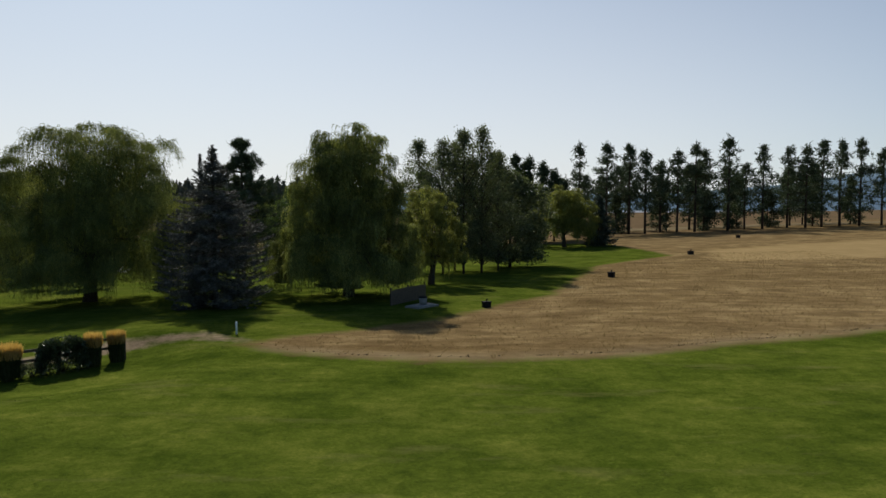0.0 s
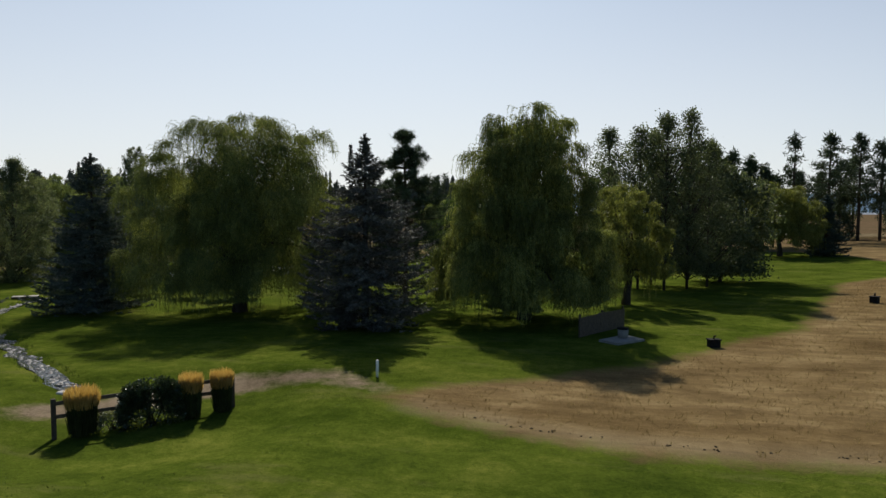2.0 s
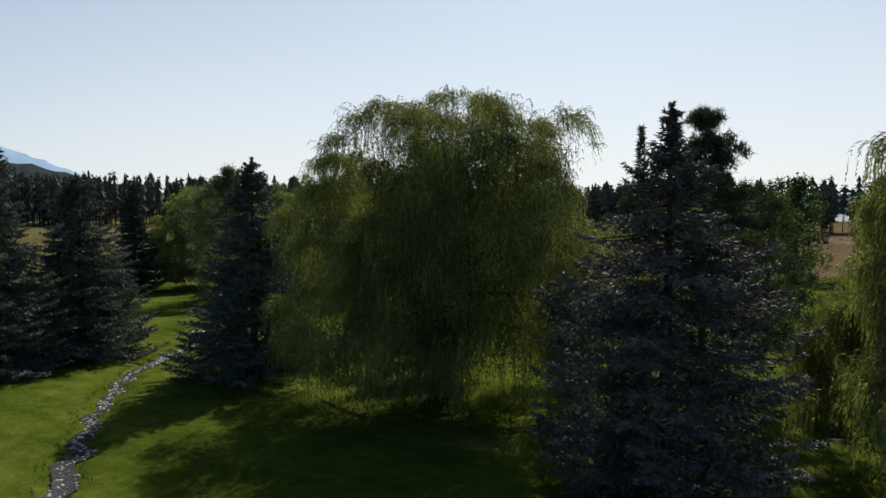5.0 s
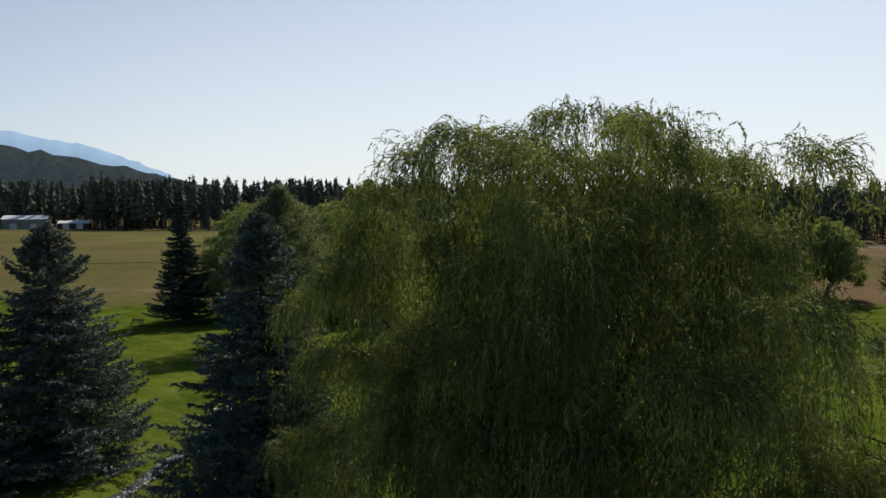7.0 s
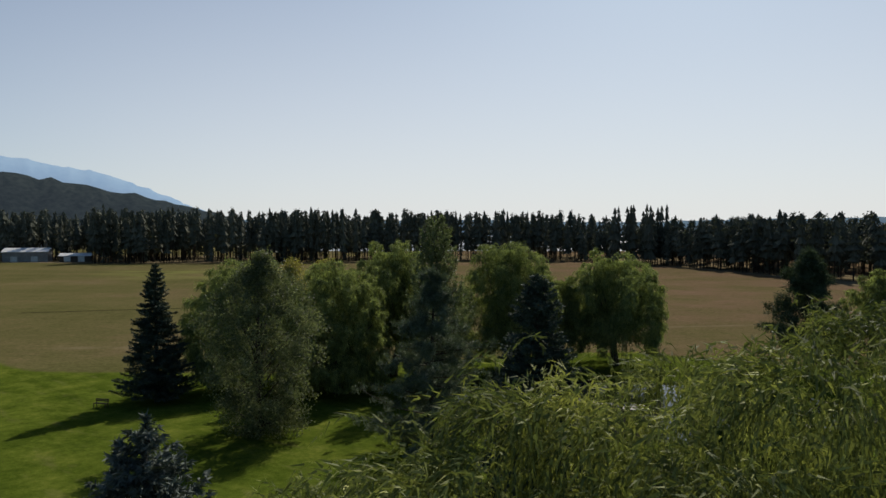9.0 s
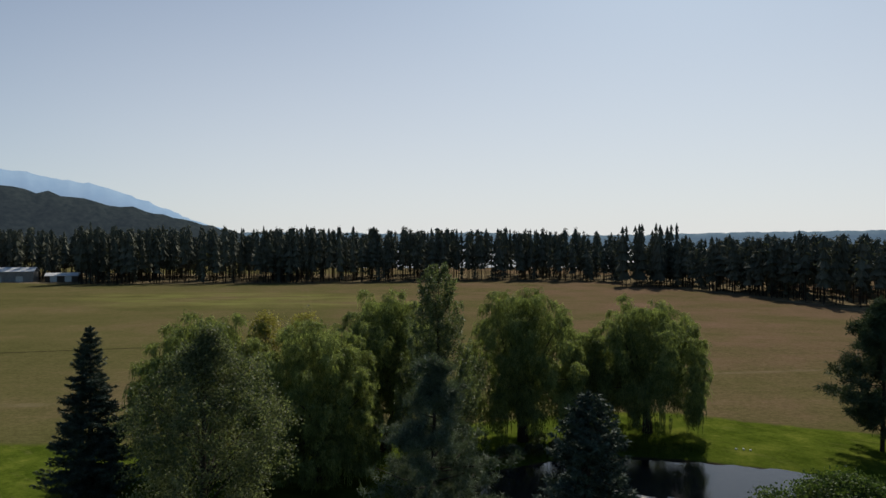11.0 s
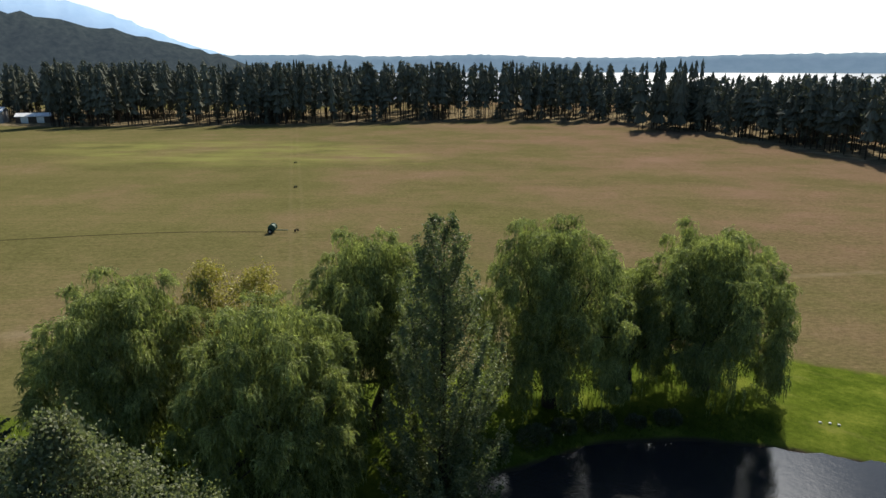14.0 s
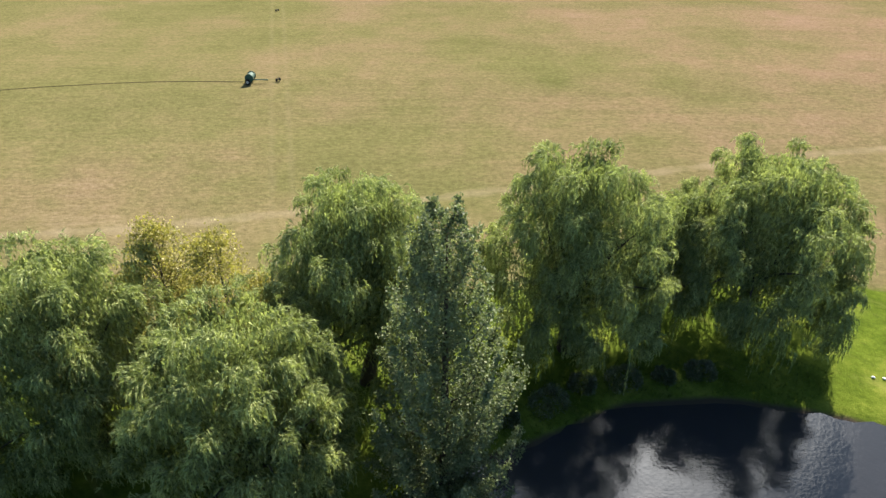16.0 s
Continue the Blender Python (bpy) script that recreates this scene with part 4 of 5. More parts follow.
willow(-8.0, 57.0, 15.0, 6.9, 12, "tall weeping willow with trailing strands beside a plank screen", env=bell_crown, boughs=74, locks=22, strands=7, gap=0.1, leaf=(0.19, 0.04), size=(0.15, 0.26), hang=(0.9, 2.0), rough=0.22, low=0.15, skirt=0.7, curtain=170, whips=60, core=4.6)
spruce(-17.5, 51.8, 12.3, 4.2, 21, "grey-blue spruce with a broken double top", M_SPRUCE_B, gap=0.26, per=9, twig=0.11, needles=5, tops=2, size=(0.19, 0.065), ragged=0.2, shoulder=0.36)
spruce(-42.7, 56.7, 12.6, 5.0, 22, "dense blue-grey spruce beside the willow", M_SPRUCE, gap=0.27, per=10, twig=0.13, power=0.85, needles=6, tops=2, size=(0.19, 0.072))
spruce(-56.6, 54.0, 12.0, 5.5, 23, "broad blue-green spruce beside the stream", M_SPRUCE, gap=0.3, per=11, twig=0.14, power=0.75, needles=6, size=(0.2, 0.075))
spruce(-54.5, 48.0, 13.8, 4.2, 24, "tall blue-green spruce on the lawn", M_SPRUCE, gap=0.28, per=10, needles=4, size=(0.19, 0.07))
layered_pine(-20.7, 70.0, 15.2, 9.5, 28, "dark bushy pine with rounded needle clumps behind the spruce", M_PINE, clear=0.05, layers=18, per=42, tuft=0.45, width=0.05, tips=9, power=0.85)
leafy(-20.6, 93.0, 11.6, 4.6, 29, "dark broadleaf tree on the lawn behind the pine", M_MAPLE, egg, clumps=220, per=60, blob=0.8, leaf=(0.24, 0.18), clear=0.05)

# trees by the pond
spruce(-102.8, 86.2, 15.6, 4.5, 31, "dark conical fir on the open lawn", M_SPRUCE_D, gap=0.52, per=15, twig=0.14, size=(0.28, 0.1), needles=6, clear=1.35, ragged=0.2, whorl=0.45, name="fir_tree")
leafy(-81.0, 85.6, 17.0, 6.4, 32, "wide grey-green birch with pale drooping twigs", M_BIRCH, egg, clumps=560, per=90, blob=0.55, leaf=(0.19, 0.14), droop=0.45, bark=M_BARK, trunks=2, clear=0.06, name="birch_tree")
layered_pine(-66.2, 92.4, 15.2, 8.6, 33, "soft grey-green long-needled pine", M_PINE_G, clear=0.03, layers=26, per=44, tuft=0.5, width=0.045, tips=9, power=0.8, group="pines")
spruce(-53.3, 88.6, 15.0, 4.5, 34, "narrow dark spruce by the pond's dock", M_SPRUCE_D, gap=0.32, per=11, twig=0.15, size=(0.27, 0.1), power=0.65)
layered_pine(-50.7, 151.0, 17.2, 8.2, 35, "dark upright pine on the lawn's far edge", M_PINE, clear=0.16, layers=19, per=32, tuft=0.75, width=0.11, tips=9, power=0.72)
willow(-103.5, 98.0, 16.9, 8.3, 41, "weeping willow in the row by the pond", boughs=74, locks=18, low=0.16, skirt=0.8, core=1.6, material=M_WILLOW_P)
willow(-90.6, 102.4, 16.7, 7.2, 42, "weeping willow with low clumps in the row by the pond", env=full_crown, boughs=74, locks=18, low=0.15, skirt=0.7, core=1.6, material=M_WILLOW_P)
willow(-93.6, 114.6, 19.0, 7.8, 43, "weeping willow with bare trunk in the row by the pond", boughs=56, locks=18, low=0.3, skirt=2.4, curtain=25, core=1.6, material=M_WILLOW_P)
willow(-84.0, 128.3, 19.4, 7.6, 44, "bright weeping willow in the row by the pond", boughs=70, locks=18, low=0.2, skirt=1.3, curtain=60, core=1.5, material=M_WILLOW_P)
willow(-74.2, 141.4, 17.4, 9.3, 45, "broad weeping willow with a leaning forked trunk by the pond", boughs=82, locks=18, size=(0.13, 0.21), low=0.26, skirt=1.6, curtain=40, core=1.4, material=M_WILLOW_P)
leafy(-97.3, 106.2, 16.3, 4.0, 46, "yellowing broadleaf tree behind the willows", M_YELLOW, dome, clumps=230, per=75, blob=0.7, leaf=(0.2, 0.15))
leafy(-102.0, 104.4, 16.0, 3.4, 56, "small yellowing broadleaf tree among the willows", M_YELLOW, dome, clumps=150, per=75, blob=0.7, leaf=(0.2, 0.15))
poplar(-82.6, 111.2, 22.6, 5.0, 47, "tall columnar poplar with glinting leaves", M_POPLAR)
leafy(-47.2, 114.0, 7.6, 7.2, 48, "round broadleaf tree at the pond's edge", M_MAPLE, dome, clumps=420, per=85, blob=0.75, leaf=(0.24, 0.18), clear=0.05, name="maple_tree")
willow(-79.6, 135.6, 14.2, 4.4, 50, "smaller weeping willow between two larger ones by the pond", boughs=30, size=(0.2, 0.32), skirt=1.4, curtain=30, whips=6, core=1.6, material=M_WILLOW_P)
willow(-45.0, 172.0, 14.6, 6.5, 49, "weeping willow beyond the pond", gap=0.2, leaf=(0.42, 0.1), boughs=34, locks=16, skirt=2, whips=8, material=M_WILLOW_P)

# trees beyond the screen, towards the dry field
willow(-1.2, 67.5, 10.2, 3.5, 51, "small golden willow in the grove", gap=0.11, leaf=(0.28, 0.055), boughs=28, size=(0.2, 0.32), skirt=1.6, whips=14, material=M_WILLOW_Y)
for i, (tx, ty, th) in enumerate(((-3.0, 83.5, 16.4), (0.0, 80.0, 16.0), (2.4, 79.0, 17.0), (4.6, 80.5, 17.4), (6.8, 83.5, 14.8), (1.5, 86.0, 16.5))):
    leafy(tx, ty, th, 3.4, 52 + i, "slim aspen with a light open crown", M_ASPEN, egg, clumps=400, per=34, blob=0.6, leaf=(0.19, 0.15), clear=0.12, stem=0.009, bark=M_BARK, group="aspens", name="aspen_tree")
leafy(9.0, 91.0, 12.6, 6.2, 60, "dark round broadleaf tree on the lawn", M_ASPEN, dome, clumps=460, per=65, blob=0.8, leaf=(0.3, 0.22), clear=0.12)
willow(24.0, 134.0, 12.8, 7.0, 58, "golden willow at the edge of the dry field", gap=0.2, leaf=(0.42, 0.1), boughs=36, locks=18, skirt=1.5, whips=10, material=M_WILLOW_Y)
spruce(31.0, 135.0, 10.0, 3.9, 59, "small dark spruce beside the golden willow", M_SPRUCE_D, gap=0.35, twig=0.18, size=(0.3, 0.12))

# ---- things ----
M_WOOD = plain("weathered_wood", (0.07, 0.053, 0.038), (0.16, 0.125, 0.092), 7, 0.85, 0, 0.5)
M_WOOD_D = plain("dark_wood", (0.04, 0.03, 0.025), (0.11, 0.085, 0.065), 7, 0.85, 0, 0.5)
M_WHITE = plain("white_paint", (0.6, 0.6, 0.58), (0.8, 0.8, 0.78), 5, 0.5, 0, 0.1)
M_CONCRETE = plain("concrete", (0.15, 0.145, 0.135), (0.28, 0.27, 0.25), 3, 0.9, 0, 0.4)
M_BLACK = plain("black_plastic", (0.008, 0.008, 0.008), (0.022, 0.021, 0.02), 6, 0.9, 0, 0.2)
M_GREEN = plain("green_enamel", (0.008, 0.035, 0.018), (0.018, 0.065, 0.035), 3, 0.75, 0.0, 0.1)
M_METAL = plain("galvanised_metal", (0.25, 0.26, 0.27), (0.5, 0.51, 0.52), 4, 0.45, 0.8, 0.1)
M_STONE = plain("pale_lump", (0.25, 0.24, 0.23), (0.55, 0.53, 0.5), 3, 0.8, 0, 0.5)
M_PEBBLE = plain("wet_pebble", (0.04, 0.038, 0.035), (0.19, 0.182, 0.172), 1.1, 0.6, 0, 0.3)
M_DOCK = plain("bleached_planks", (0.28, 0.255, 0.22), (0.46, 0.43, 0.385), 4, 0.8, 0, 0.4)
M_STEM = leaf_mat("reed_stem", (0.012, 0.018, 0.006), (0.03, 0.04, 0.012), (0.07, 0.075, 0.025), 0.1, 0.6, 2.0)
M_PLUME = leaf_mat("reed_plume", (0.3, 0.175, 0.06), (0.45, 0.27, 0.095), (0.6, 0.4, 0.17), 0.45, 0.8, 2.0)
M_HEDGE = leaf_mat("hedge_leaf", (0.012, 0.02, 0.008), (0.03, 0.045, 0.016), (0.12, 0.14, 0.07), 0.2, 0.35, 3.0, 0.6)
M_PALE = leaf_mat("variegated_leaf", (0.05, 0.06, 0.03), (0.16, 0.17, 0.10), (0.42, 0.42, 0.33), 0.25, 0.45, 3.0)
M_ROOF = plain("pale_roof", (0.45, 0.45, 0.45), (0.65, 0.65, 0.64), 0.5, 0.6, 0, 0.1)
M_SIDING = plain("grey_siding", (0.16, 0.15, 0.14), (0.28, 0.27, 0.25), 0.5, 0.8, 0, 0.1)


def rail_fence():
    ends = [(-20.39, 29.87), (-18.46, 32.2), (-16.48, 34.64)]
    f = thing("rail_fence", ends[0][0], ends[0][1], gz(*ends[0]), "low dark wooden rail fence behind the planting", "fence")
    ox, oy = ends[0]
    for x, y in ends:
        bm = bmesh.new()
        box_bm(bm, x - ox, y - oy, 0.62, 0.15, 0.15, 1.5, 0.015, Euler((0, 0, radians(50.6))).to_matrix())
        part("post", bm, M_WOOD_D, f)
    for (ax, ay), (bx, by) in zip(ends, ends[1:]):
        a = math.atan2(by - ay, bx - ax)
        for z in (0.72, 1.18):
            bm = bmesh.new()
            box_bm(bm, (ax + bx) / 2 - ox, (ay + by) / 2 - oy, z, math.hypot(bx - ax, by - ay) - 0.15, 0.06, 0.14, 0.012, Euler((0, radians(0.6), a)).to_matrix())
            part("rail", bm, M_WOOD, f)


def reed_clump(x, y, H, W, seed):
    rng = np.random.default_rng(seed)
    t = thing("reed_grass", x, y, gz(x, y), "upright feather reed grass with orange plumes", "ornamental grass", "reed grass along the fence")
    n = 2600
    a, r = rng.uniform(0, 6.28, n), np.sqrt(rng.uniform(0, 1, n)) * W * 0.42
    p = np.stack([np.cos(a) * r, np.sin(a) * r, rng.uniform(0, 0.5, n) * H], 1)
    w = np.stack([np.cos(a) * 0.12, np.sin(a) * 0.12, np.ones(n)], 1) + rng.normal(0, 0.06, (n, 3))
    o = new("stems", tri_mesh("stems", blades(rng, p, w, rng.uniform(0.25, 0.5, n) * H, np.full(n, 0.03)), M_STEM))
    o.parent = t
    n = 2200
    a, r = rng.uniform(0, 6.28, n), np.sqrt(rng.uniform(0, 1, n)) * W * 0.5
    p = np.stack([np.cos(a) * r, np.sin(a) * r, rng.uniform(0.56, 0.8, n) * H * (1.06 - 0.22 * (r / W) ** 2)], 1)
    w = np.stack([np.cos(a) * 0.2, np.sin(a) * 0.2, np.ones(n)], 1) + rng.normal(0, 0.1, (n, 3))
    o = new("plumes", tri_mesh("plumes", blades(rng, p, w, rng.uniform(0.15, 0.26, n) * H, np.full(n, 0.035)), M_PLUME))
    o.parent = t
    o["label"] = "orange feathery plumes"


def shrub(name, x, y, sx, sy, H, rz, seed, label, material, n, leaf, group=""):
    rng = np.random.default_rng(seed)
    t = thing(name, x, y, gz(x, y), label, "shrub", group, rz=rz)
    u = unit(rng.normal(0, 1, (n, 3)))
    u[:, 2] = np.abs(u[:, 2])
    sq = np.sign(u) * np.abs(u) ** 0.6
    p = sq * np.array([sx / 2, sy / 2, H]) * rng.uniform(0.72, 1.0, n)[:, None] * (1 + 0.06 * np.sin(u[:, :1] * 9 + u[:, 1:2] * 7))
    o = new("foliage", tri_mesh("foliage", diamonds(rng, p, u + rng.normal(0, 0.6, (n, 3)), rng.uniform(0.7, 1.3, n) * leaf, rng.uniform(0.6, 1.2, n) * leaf * 0.6), material))
    o.parent = t
    bm = bmesh.new()
    for i in range(9):
        tube_bm(bm, [(0.1 * math.cos(i), 0.1 * math.sin(i), -0.05), (sx * 0.3 * math.cos(i * 2.4), sy * 0.3 * math.sin(i * 2.4), H * 0.75)], [0.02, 0.008], 4)
    part("stems", bm, M_BARK, t)


rail_fence()
reed_clump(-19.75, 30.45, 1.68, 1.05, 61)
reed_clump(-17.26, 33.09, 1.68, 0.78, 62)
reed_clump(-16.6, 34.1, 1.62, 0.78, 63)
shrub("hedge_shrub", -18.2, 32.1, 2.3, 1.0, 1.6, 50.6, 64, "dense dark green clipped shrub with glossy top leaves", M_HEDGE, 13000, 0.11)
shrub("low_shrub", -19.17, 31.19, 0.95, 0.65, 0.7, 50.6, 65, "low shrub with pale variegated leaves", M_PALE, 1600, 0.08)

# white marker stake
st = thing("marker_stake", -11.9, 38.7, gz(-11.9, 38.7), "thin white marker stake at the lawn's edge", "stake")
bm = bmesh.new()
tube_bm(bm, [(0, 0, -0.2), (0.01, 0, 0.5), (0.0, 0.01, 0.74), (0.0, 0.01, 0.78)], [0.055, 0.055, 0.055, 0.035], 10)
part("pole", bm, M_WHITE, st)
bm = bmesh.new()
tube_bm(bm, [(0, 0.01, 0.55), (0, 0.01, 0.60)], [0.062, 0.062], 10)
part("band", bm, M_METAL, st)

# plank screen, slab and tub beside the willow
sc = thing("plank_screen", -3.9, 50.4, gz(-3.9, 50.4), "low weathered plank screen beside a concrete slab", "fence")
SA, SL = math.atan2(54.7 - 50.4, -1.4 + 3.9), math.hypot(2.5, 4.3)
for i in range(34):
    t = (i + 0.5) / 34
    bm = bmesh.new()
    r = np.random.default_rng(300 + i)
    hgt = 1.12 + 0.05 * math.sin(t * math.pi) + r.uniform(-0.025, 0.025)
    box_bm(bm, math.cos(SA) * SL * t, math.sin(SA) * SL * t, hgt / 2 - 0.02, SL / 34 - 0.018, 0.022, hgt, 0.004, Euler((0, 0, SA + r.uniform(-0.03, 0.03))).to_matrix())
    part("plank", bm, M_WOOD, sc)
for t in (0.02, 0.5, 0.98):
    bm = bmesh.new()
    box_bm(bm, math.cos(SA) * SL * t - math.sin(SA) * 0.07, math.sin(SA) * SL * t + math.cos(SA) * 0.07, 0.62, 0.1, 0.1, 1.36, 0.01, Euler((0, 0, SA)).to_matrix())
    part("post", bm, M_WOOD_D, sc)
bm = bmesh.new()
vs = [bm.verts.new((x, y, gz(-1.6, 50.2) + 0.09)) for x, y in ((-2.8, 49.5), (-1.75, 48.8), (-0.3, 50.3), (-1.4, 51.5))]
bm.faces.new(vs)
r_ = bmesh.ops.extrude_face_region(bm, geom=bm.faces[:])
bmesh.ops.translate(bm, vec=(0, 0, -0.25), verts=[v for v in r_["geom"] if isinstance(v, bmesh.types.BMVert)])
bmesh.ops.recalc_face_normals(bm, faces=bm.faces[:])
bmesh.ops.bevel(bm, geom=bm.edges[:], offset=0.015, segments=2, affect="EDGES")
tagged(part("concrete_slab", bm, M_CONCRETE), "pale concrete slab on the grass", "slab")
tb = thing("tub", -1.5, 50.5, gz(-1.6, 50.2) + 0.09, "pale round tub with a dark rim on the slab", "tub")
bm = bmesh.new()
tube_bm(bm, [(0, 0, 0), (0, 0, 0.2), (0, 0, 0.48)], [0.26, 0.28, 0.3], 20)
part("body", bm, M_CONCRETE, tb)
bm = bmesh.new()
tube_bm(bm, [(0, 0, 0.48), (0, 0, 0.56), (0, 0, 0.58)], [0.32, 0.32, 0.24], 20)
part("rim", bm, M_BLACK, tb, "dark rim")


def valve_box(x, y, s, seed):
    t = thing("valve_box", x, y, gz(x, y), "small black irrigation box in the dry grass", "box", "boxes in the dry grass", rz=seed * 37 % 90)
    bm = bmesh.new()
    box_bm(bm, 0, 0, 0.17 * s, 0.62 * s, 0.45 * s, 0.42 * s, 0.03)
    part("body", bm, M_BLACK, t)
    bm = bmesh.new()
    box_bm(bm, 0, 0, 0.41 * s, 0.70 * s, 0.52 * s, 0.07 * s, 0.015)
    part("lid", bm, M_BLACK, t)
    bm = bmesh.new()
    tube_bm(bm, [(0, 0, 0.44 * s), (0, 0, 0.6 * s), (0.12 * s, 0, 0.62 * s)], [0.05 * s, 0.05 * s, 0.04 * s], 8)
    part("riser", bm, M_BLACK, t)


for i, (bx, by, bs) in enumerate(((3.2, 49.6, 0.95), (17.7, 71.0, 1.2), (39.4, 107.7, 1.3), (64.0, 147.0, 1.4))):
    valve_box(bx, by, bs, i + 3)

# dock on the pond
dk = thing("dock", -63.2, 120.6, -4.55, "pale bleached plank dock with a sloping gangway", "dock", rz=14)
for i in range(12):
    bm = bmesh.new()
    box_bm(bm, 0.0 + i * 0.22 + 0.1, 0.6, 0.26, 0.2, 2.8, 0.05, 0.006)
    part("plank", bm, M_DOCK, dk)
for yy in (-0.7, 1.9):
    bm = bmesh.new()
    box_bm(bm, 1.3, yy, 0.12, 2.7, 0.14, 0.22, 0.01)
    part("beam", bm, M_WOOD, dk)
for px in (0.2, 2.4):
    for py in (-0.6, 1.8):
        bm = bmesh.new()
        tube_bm(bm, [(px, py, -0.9), (px, py, 0.08)], [0.1, 0.1], 10)
        part("pile", bm, M_WOOD_D, dk)
bm = bmesh.new()
box_bm(bm, -2.4, 0.5, 0.33, 4.9, 1.0, 0.08, 0.01, Euler((0, radians(1.0), 0)).to_matrix())
part("gangway", bm, M_DOCK, dk)

# hose reel and sprinkler carts in the hay field
hose = bmesh.new()
HOSE = [(-157.0, 147.2), (-162, 143), (-167.5, 138), (-172.4, 132.7), (-179, 124.5), (-186, 114.6), (-196, 101)]
tube_bm(hose, [(hx, hy, gz(hx, hy) + 0.07) for hx, hy in HOSE], [0.036] * len(HOSE), 6)
tagged(part("hose", hose, M_BLACK), "long black irrigation hose lying across the hay field", "hose")
rl = thing("hose_reel", -156.0, 148.0, gz(-156, 148), "dark green irrigation hose reel standing in the hay field", "irrigation reel", rz=40)
bm = bmesh.new()
tube_bm(bm, [(0, -0.75, 0.92), (0, -0.7, 0.92), (0, 0.7, 0.92), (0, 0.75, 0.92)], [0.56, 0.56, 0.56, 0.56], 28)
part("drum", bm, M_GREEN, rl)
for yy in (-0.8, 0.8):
    bm = bmesh.new()
    tube_bm(bm, [(0, yy - 0.04, 0.92), (0, yy + 0.04, 0.92)], [0.68, 0.68], 28)
    part("flange", bm, M_GREEN, rl)
for yy in (-1.15, 1.15):
    w_ = bmesh.new()
    tube_bm(w_, [(-0.2, yy - 0.12, 0.42), (-0.2, yy + 0.12, 0.42)], [0.44, 0.44], 18)
    wheel = part("wheel", w_, M_BLACK, rl)
    w_ = bmesh.new()
    tube_bm(w_, [(-0.2, yy - 0.14, 0.42), (-0.2, yy + 0.14, 0.42)], [0.22, 0.22], 12)
    part("rim", w_, M_METAL, wheel)
bm = bmesh.new()
box_bm(bm, 1.2, 0, 0.45, 3.2, 0.16, 0.16, 0.02)
box_bm(bm, -0.2, 0, 0.45, 0.16, 2.2, 0.16, 0.02)
part("frame", bm, M_GREEN, rl)


def cart(x, y):
    t = thing("sprinkler_cart", x, y, gz(x, y), "small dark wheeled sprinkler cart in the field", "sprinkler", "sprinkler carts")
    bm = bmesh.new()
    box_bm(bm, 0, 0, 0.3, 0.62, 0.2, 0.1, 0.015)
    part("frame", bm, M_BLACK, t)
    for yy in (-0.32, 0.32):
        bm = bmesh.new()
        tube_bm(bm, [(0, yy - 0.05, 0.22), (0, yy + 0.05, 0.22)], [0.24, 0.24], 16)
        part("wheel", bm, M_BLACK, t)
    bm = bmesh.new()
    tube_bm(bm, [(0, 0, 0.33), (0, 0, 0.62), (0.3, 0, 0.78)], [0.035, 0.035, 0.03], 8)
    part("nozzle", bm, M_GREEN, t)


for cx, cy in ((-153.3, 151.3), (-190.5, 179.2), (-226, 206)):
    cart(cx, cy)

# made-up pale lumps on the lawn by the pond, in place of likely geese
for i, (sx_, sy_) in enumerate(((-63.6, 141.6), (-62.9, 142.0), (-62.2, 142.2))):
    s_ = thing("pale_lump", sx_, sy_, gz(sx_, sy_), "small pale lump on the grass by the pond, standing in for a likely goose", "stone", "pale stones")
    bm = bmesh.new()
    bmesh.ops.create_icosphere(bm, subdivisions=2, radius=0.11)
    r = np.random.default_rng(i)
    for v in bm.verts:
        v.co = Vector((v.co.x * 1.3, v.co.y * 0.9, v.co.z * 0.75 + 0.1)) * (1 + r.uniform(-0.07, 0.07))
    part("body", bm, M_WHITE, s_)


def barn(x, y, L, W, H, rz, label, walls):
    t = thing("barn", x, y, gz(x, y), label, "barn", "barns across the field", rz=rz)
    bm = bmesh.new()
    box_bm(bm, 0, 0, H / 2 - 0.2, L, W, H, 0.03)
    part("wall", bm, walls, t)
    for s in (-1, 1):
        bm = bmesh.new()
        box_bm(bm, 0, s * W * 0.27, H + 0.75, L + 1.0, W * 0.58, 0.25, 0.03, Euler((radians(-18 * s), 0, 0)).to_matrix())
        part("roof", bm, M_ROOF, t)
    for dx in (-0.25, 0.2):
        bm = bmesh.new()
        box_bm(bm, L * dx, -W / 2 - 0.03, 1.7, 3.6, 0.1, 3.4, 0.02)
        part("door", bm, M_METAL, t)


barn(-490, 195, 24, 13, 6.5, 60, "grey barn with a pale roof at the wood's edge", M_SIDING)
barn(-472, 216, 17, 9, 3.6, 60, "low dark shed with a white roof at the wood's edge", M_WOOD_D)


# stream: water, pebbles and grassy rims
def stream_points(step, rng, spread):
    out = []
    for (ax, ay), (bx, by) in zip(STREAM, STREAM[1:]):
        run = math.hypot(bx - ax, by - ay)
        for i in range(int(run / step)):
            t = (i + rng.uniform()) / max(1, int(run / step))
            o = rng.normal() * spread
            out.append((ax + (bx - ax) * t - (by - ay) / run * o, ay + (by - ay) * t + (bx - ax) / run * o))
    return out


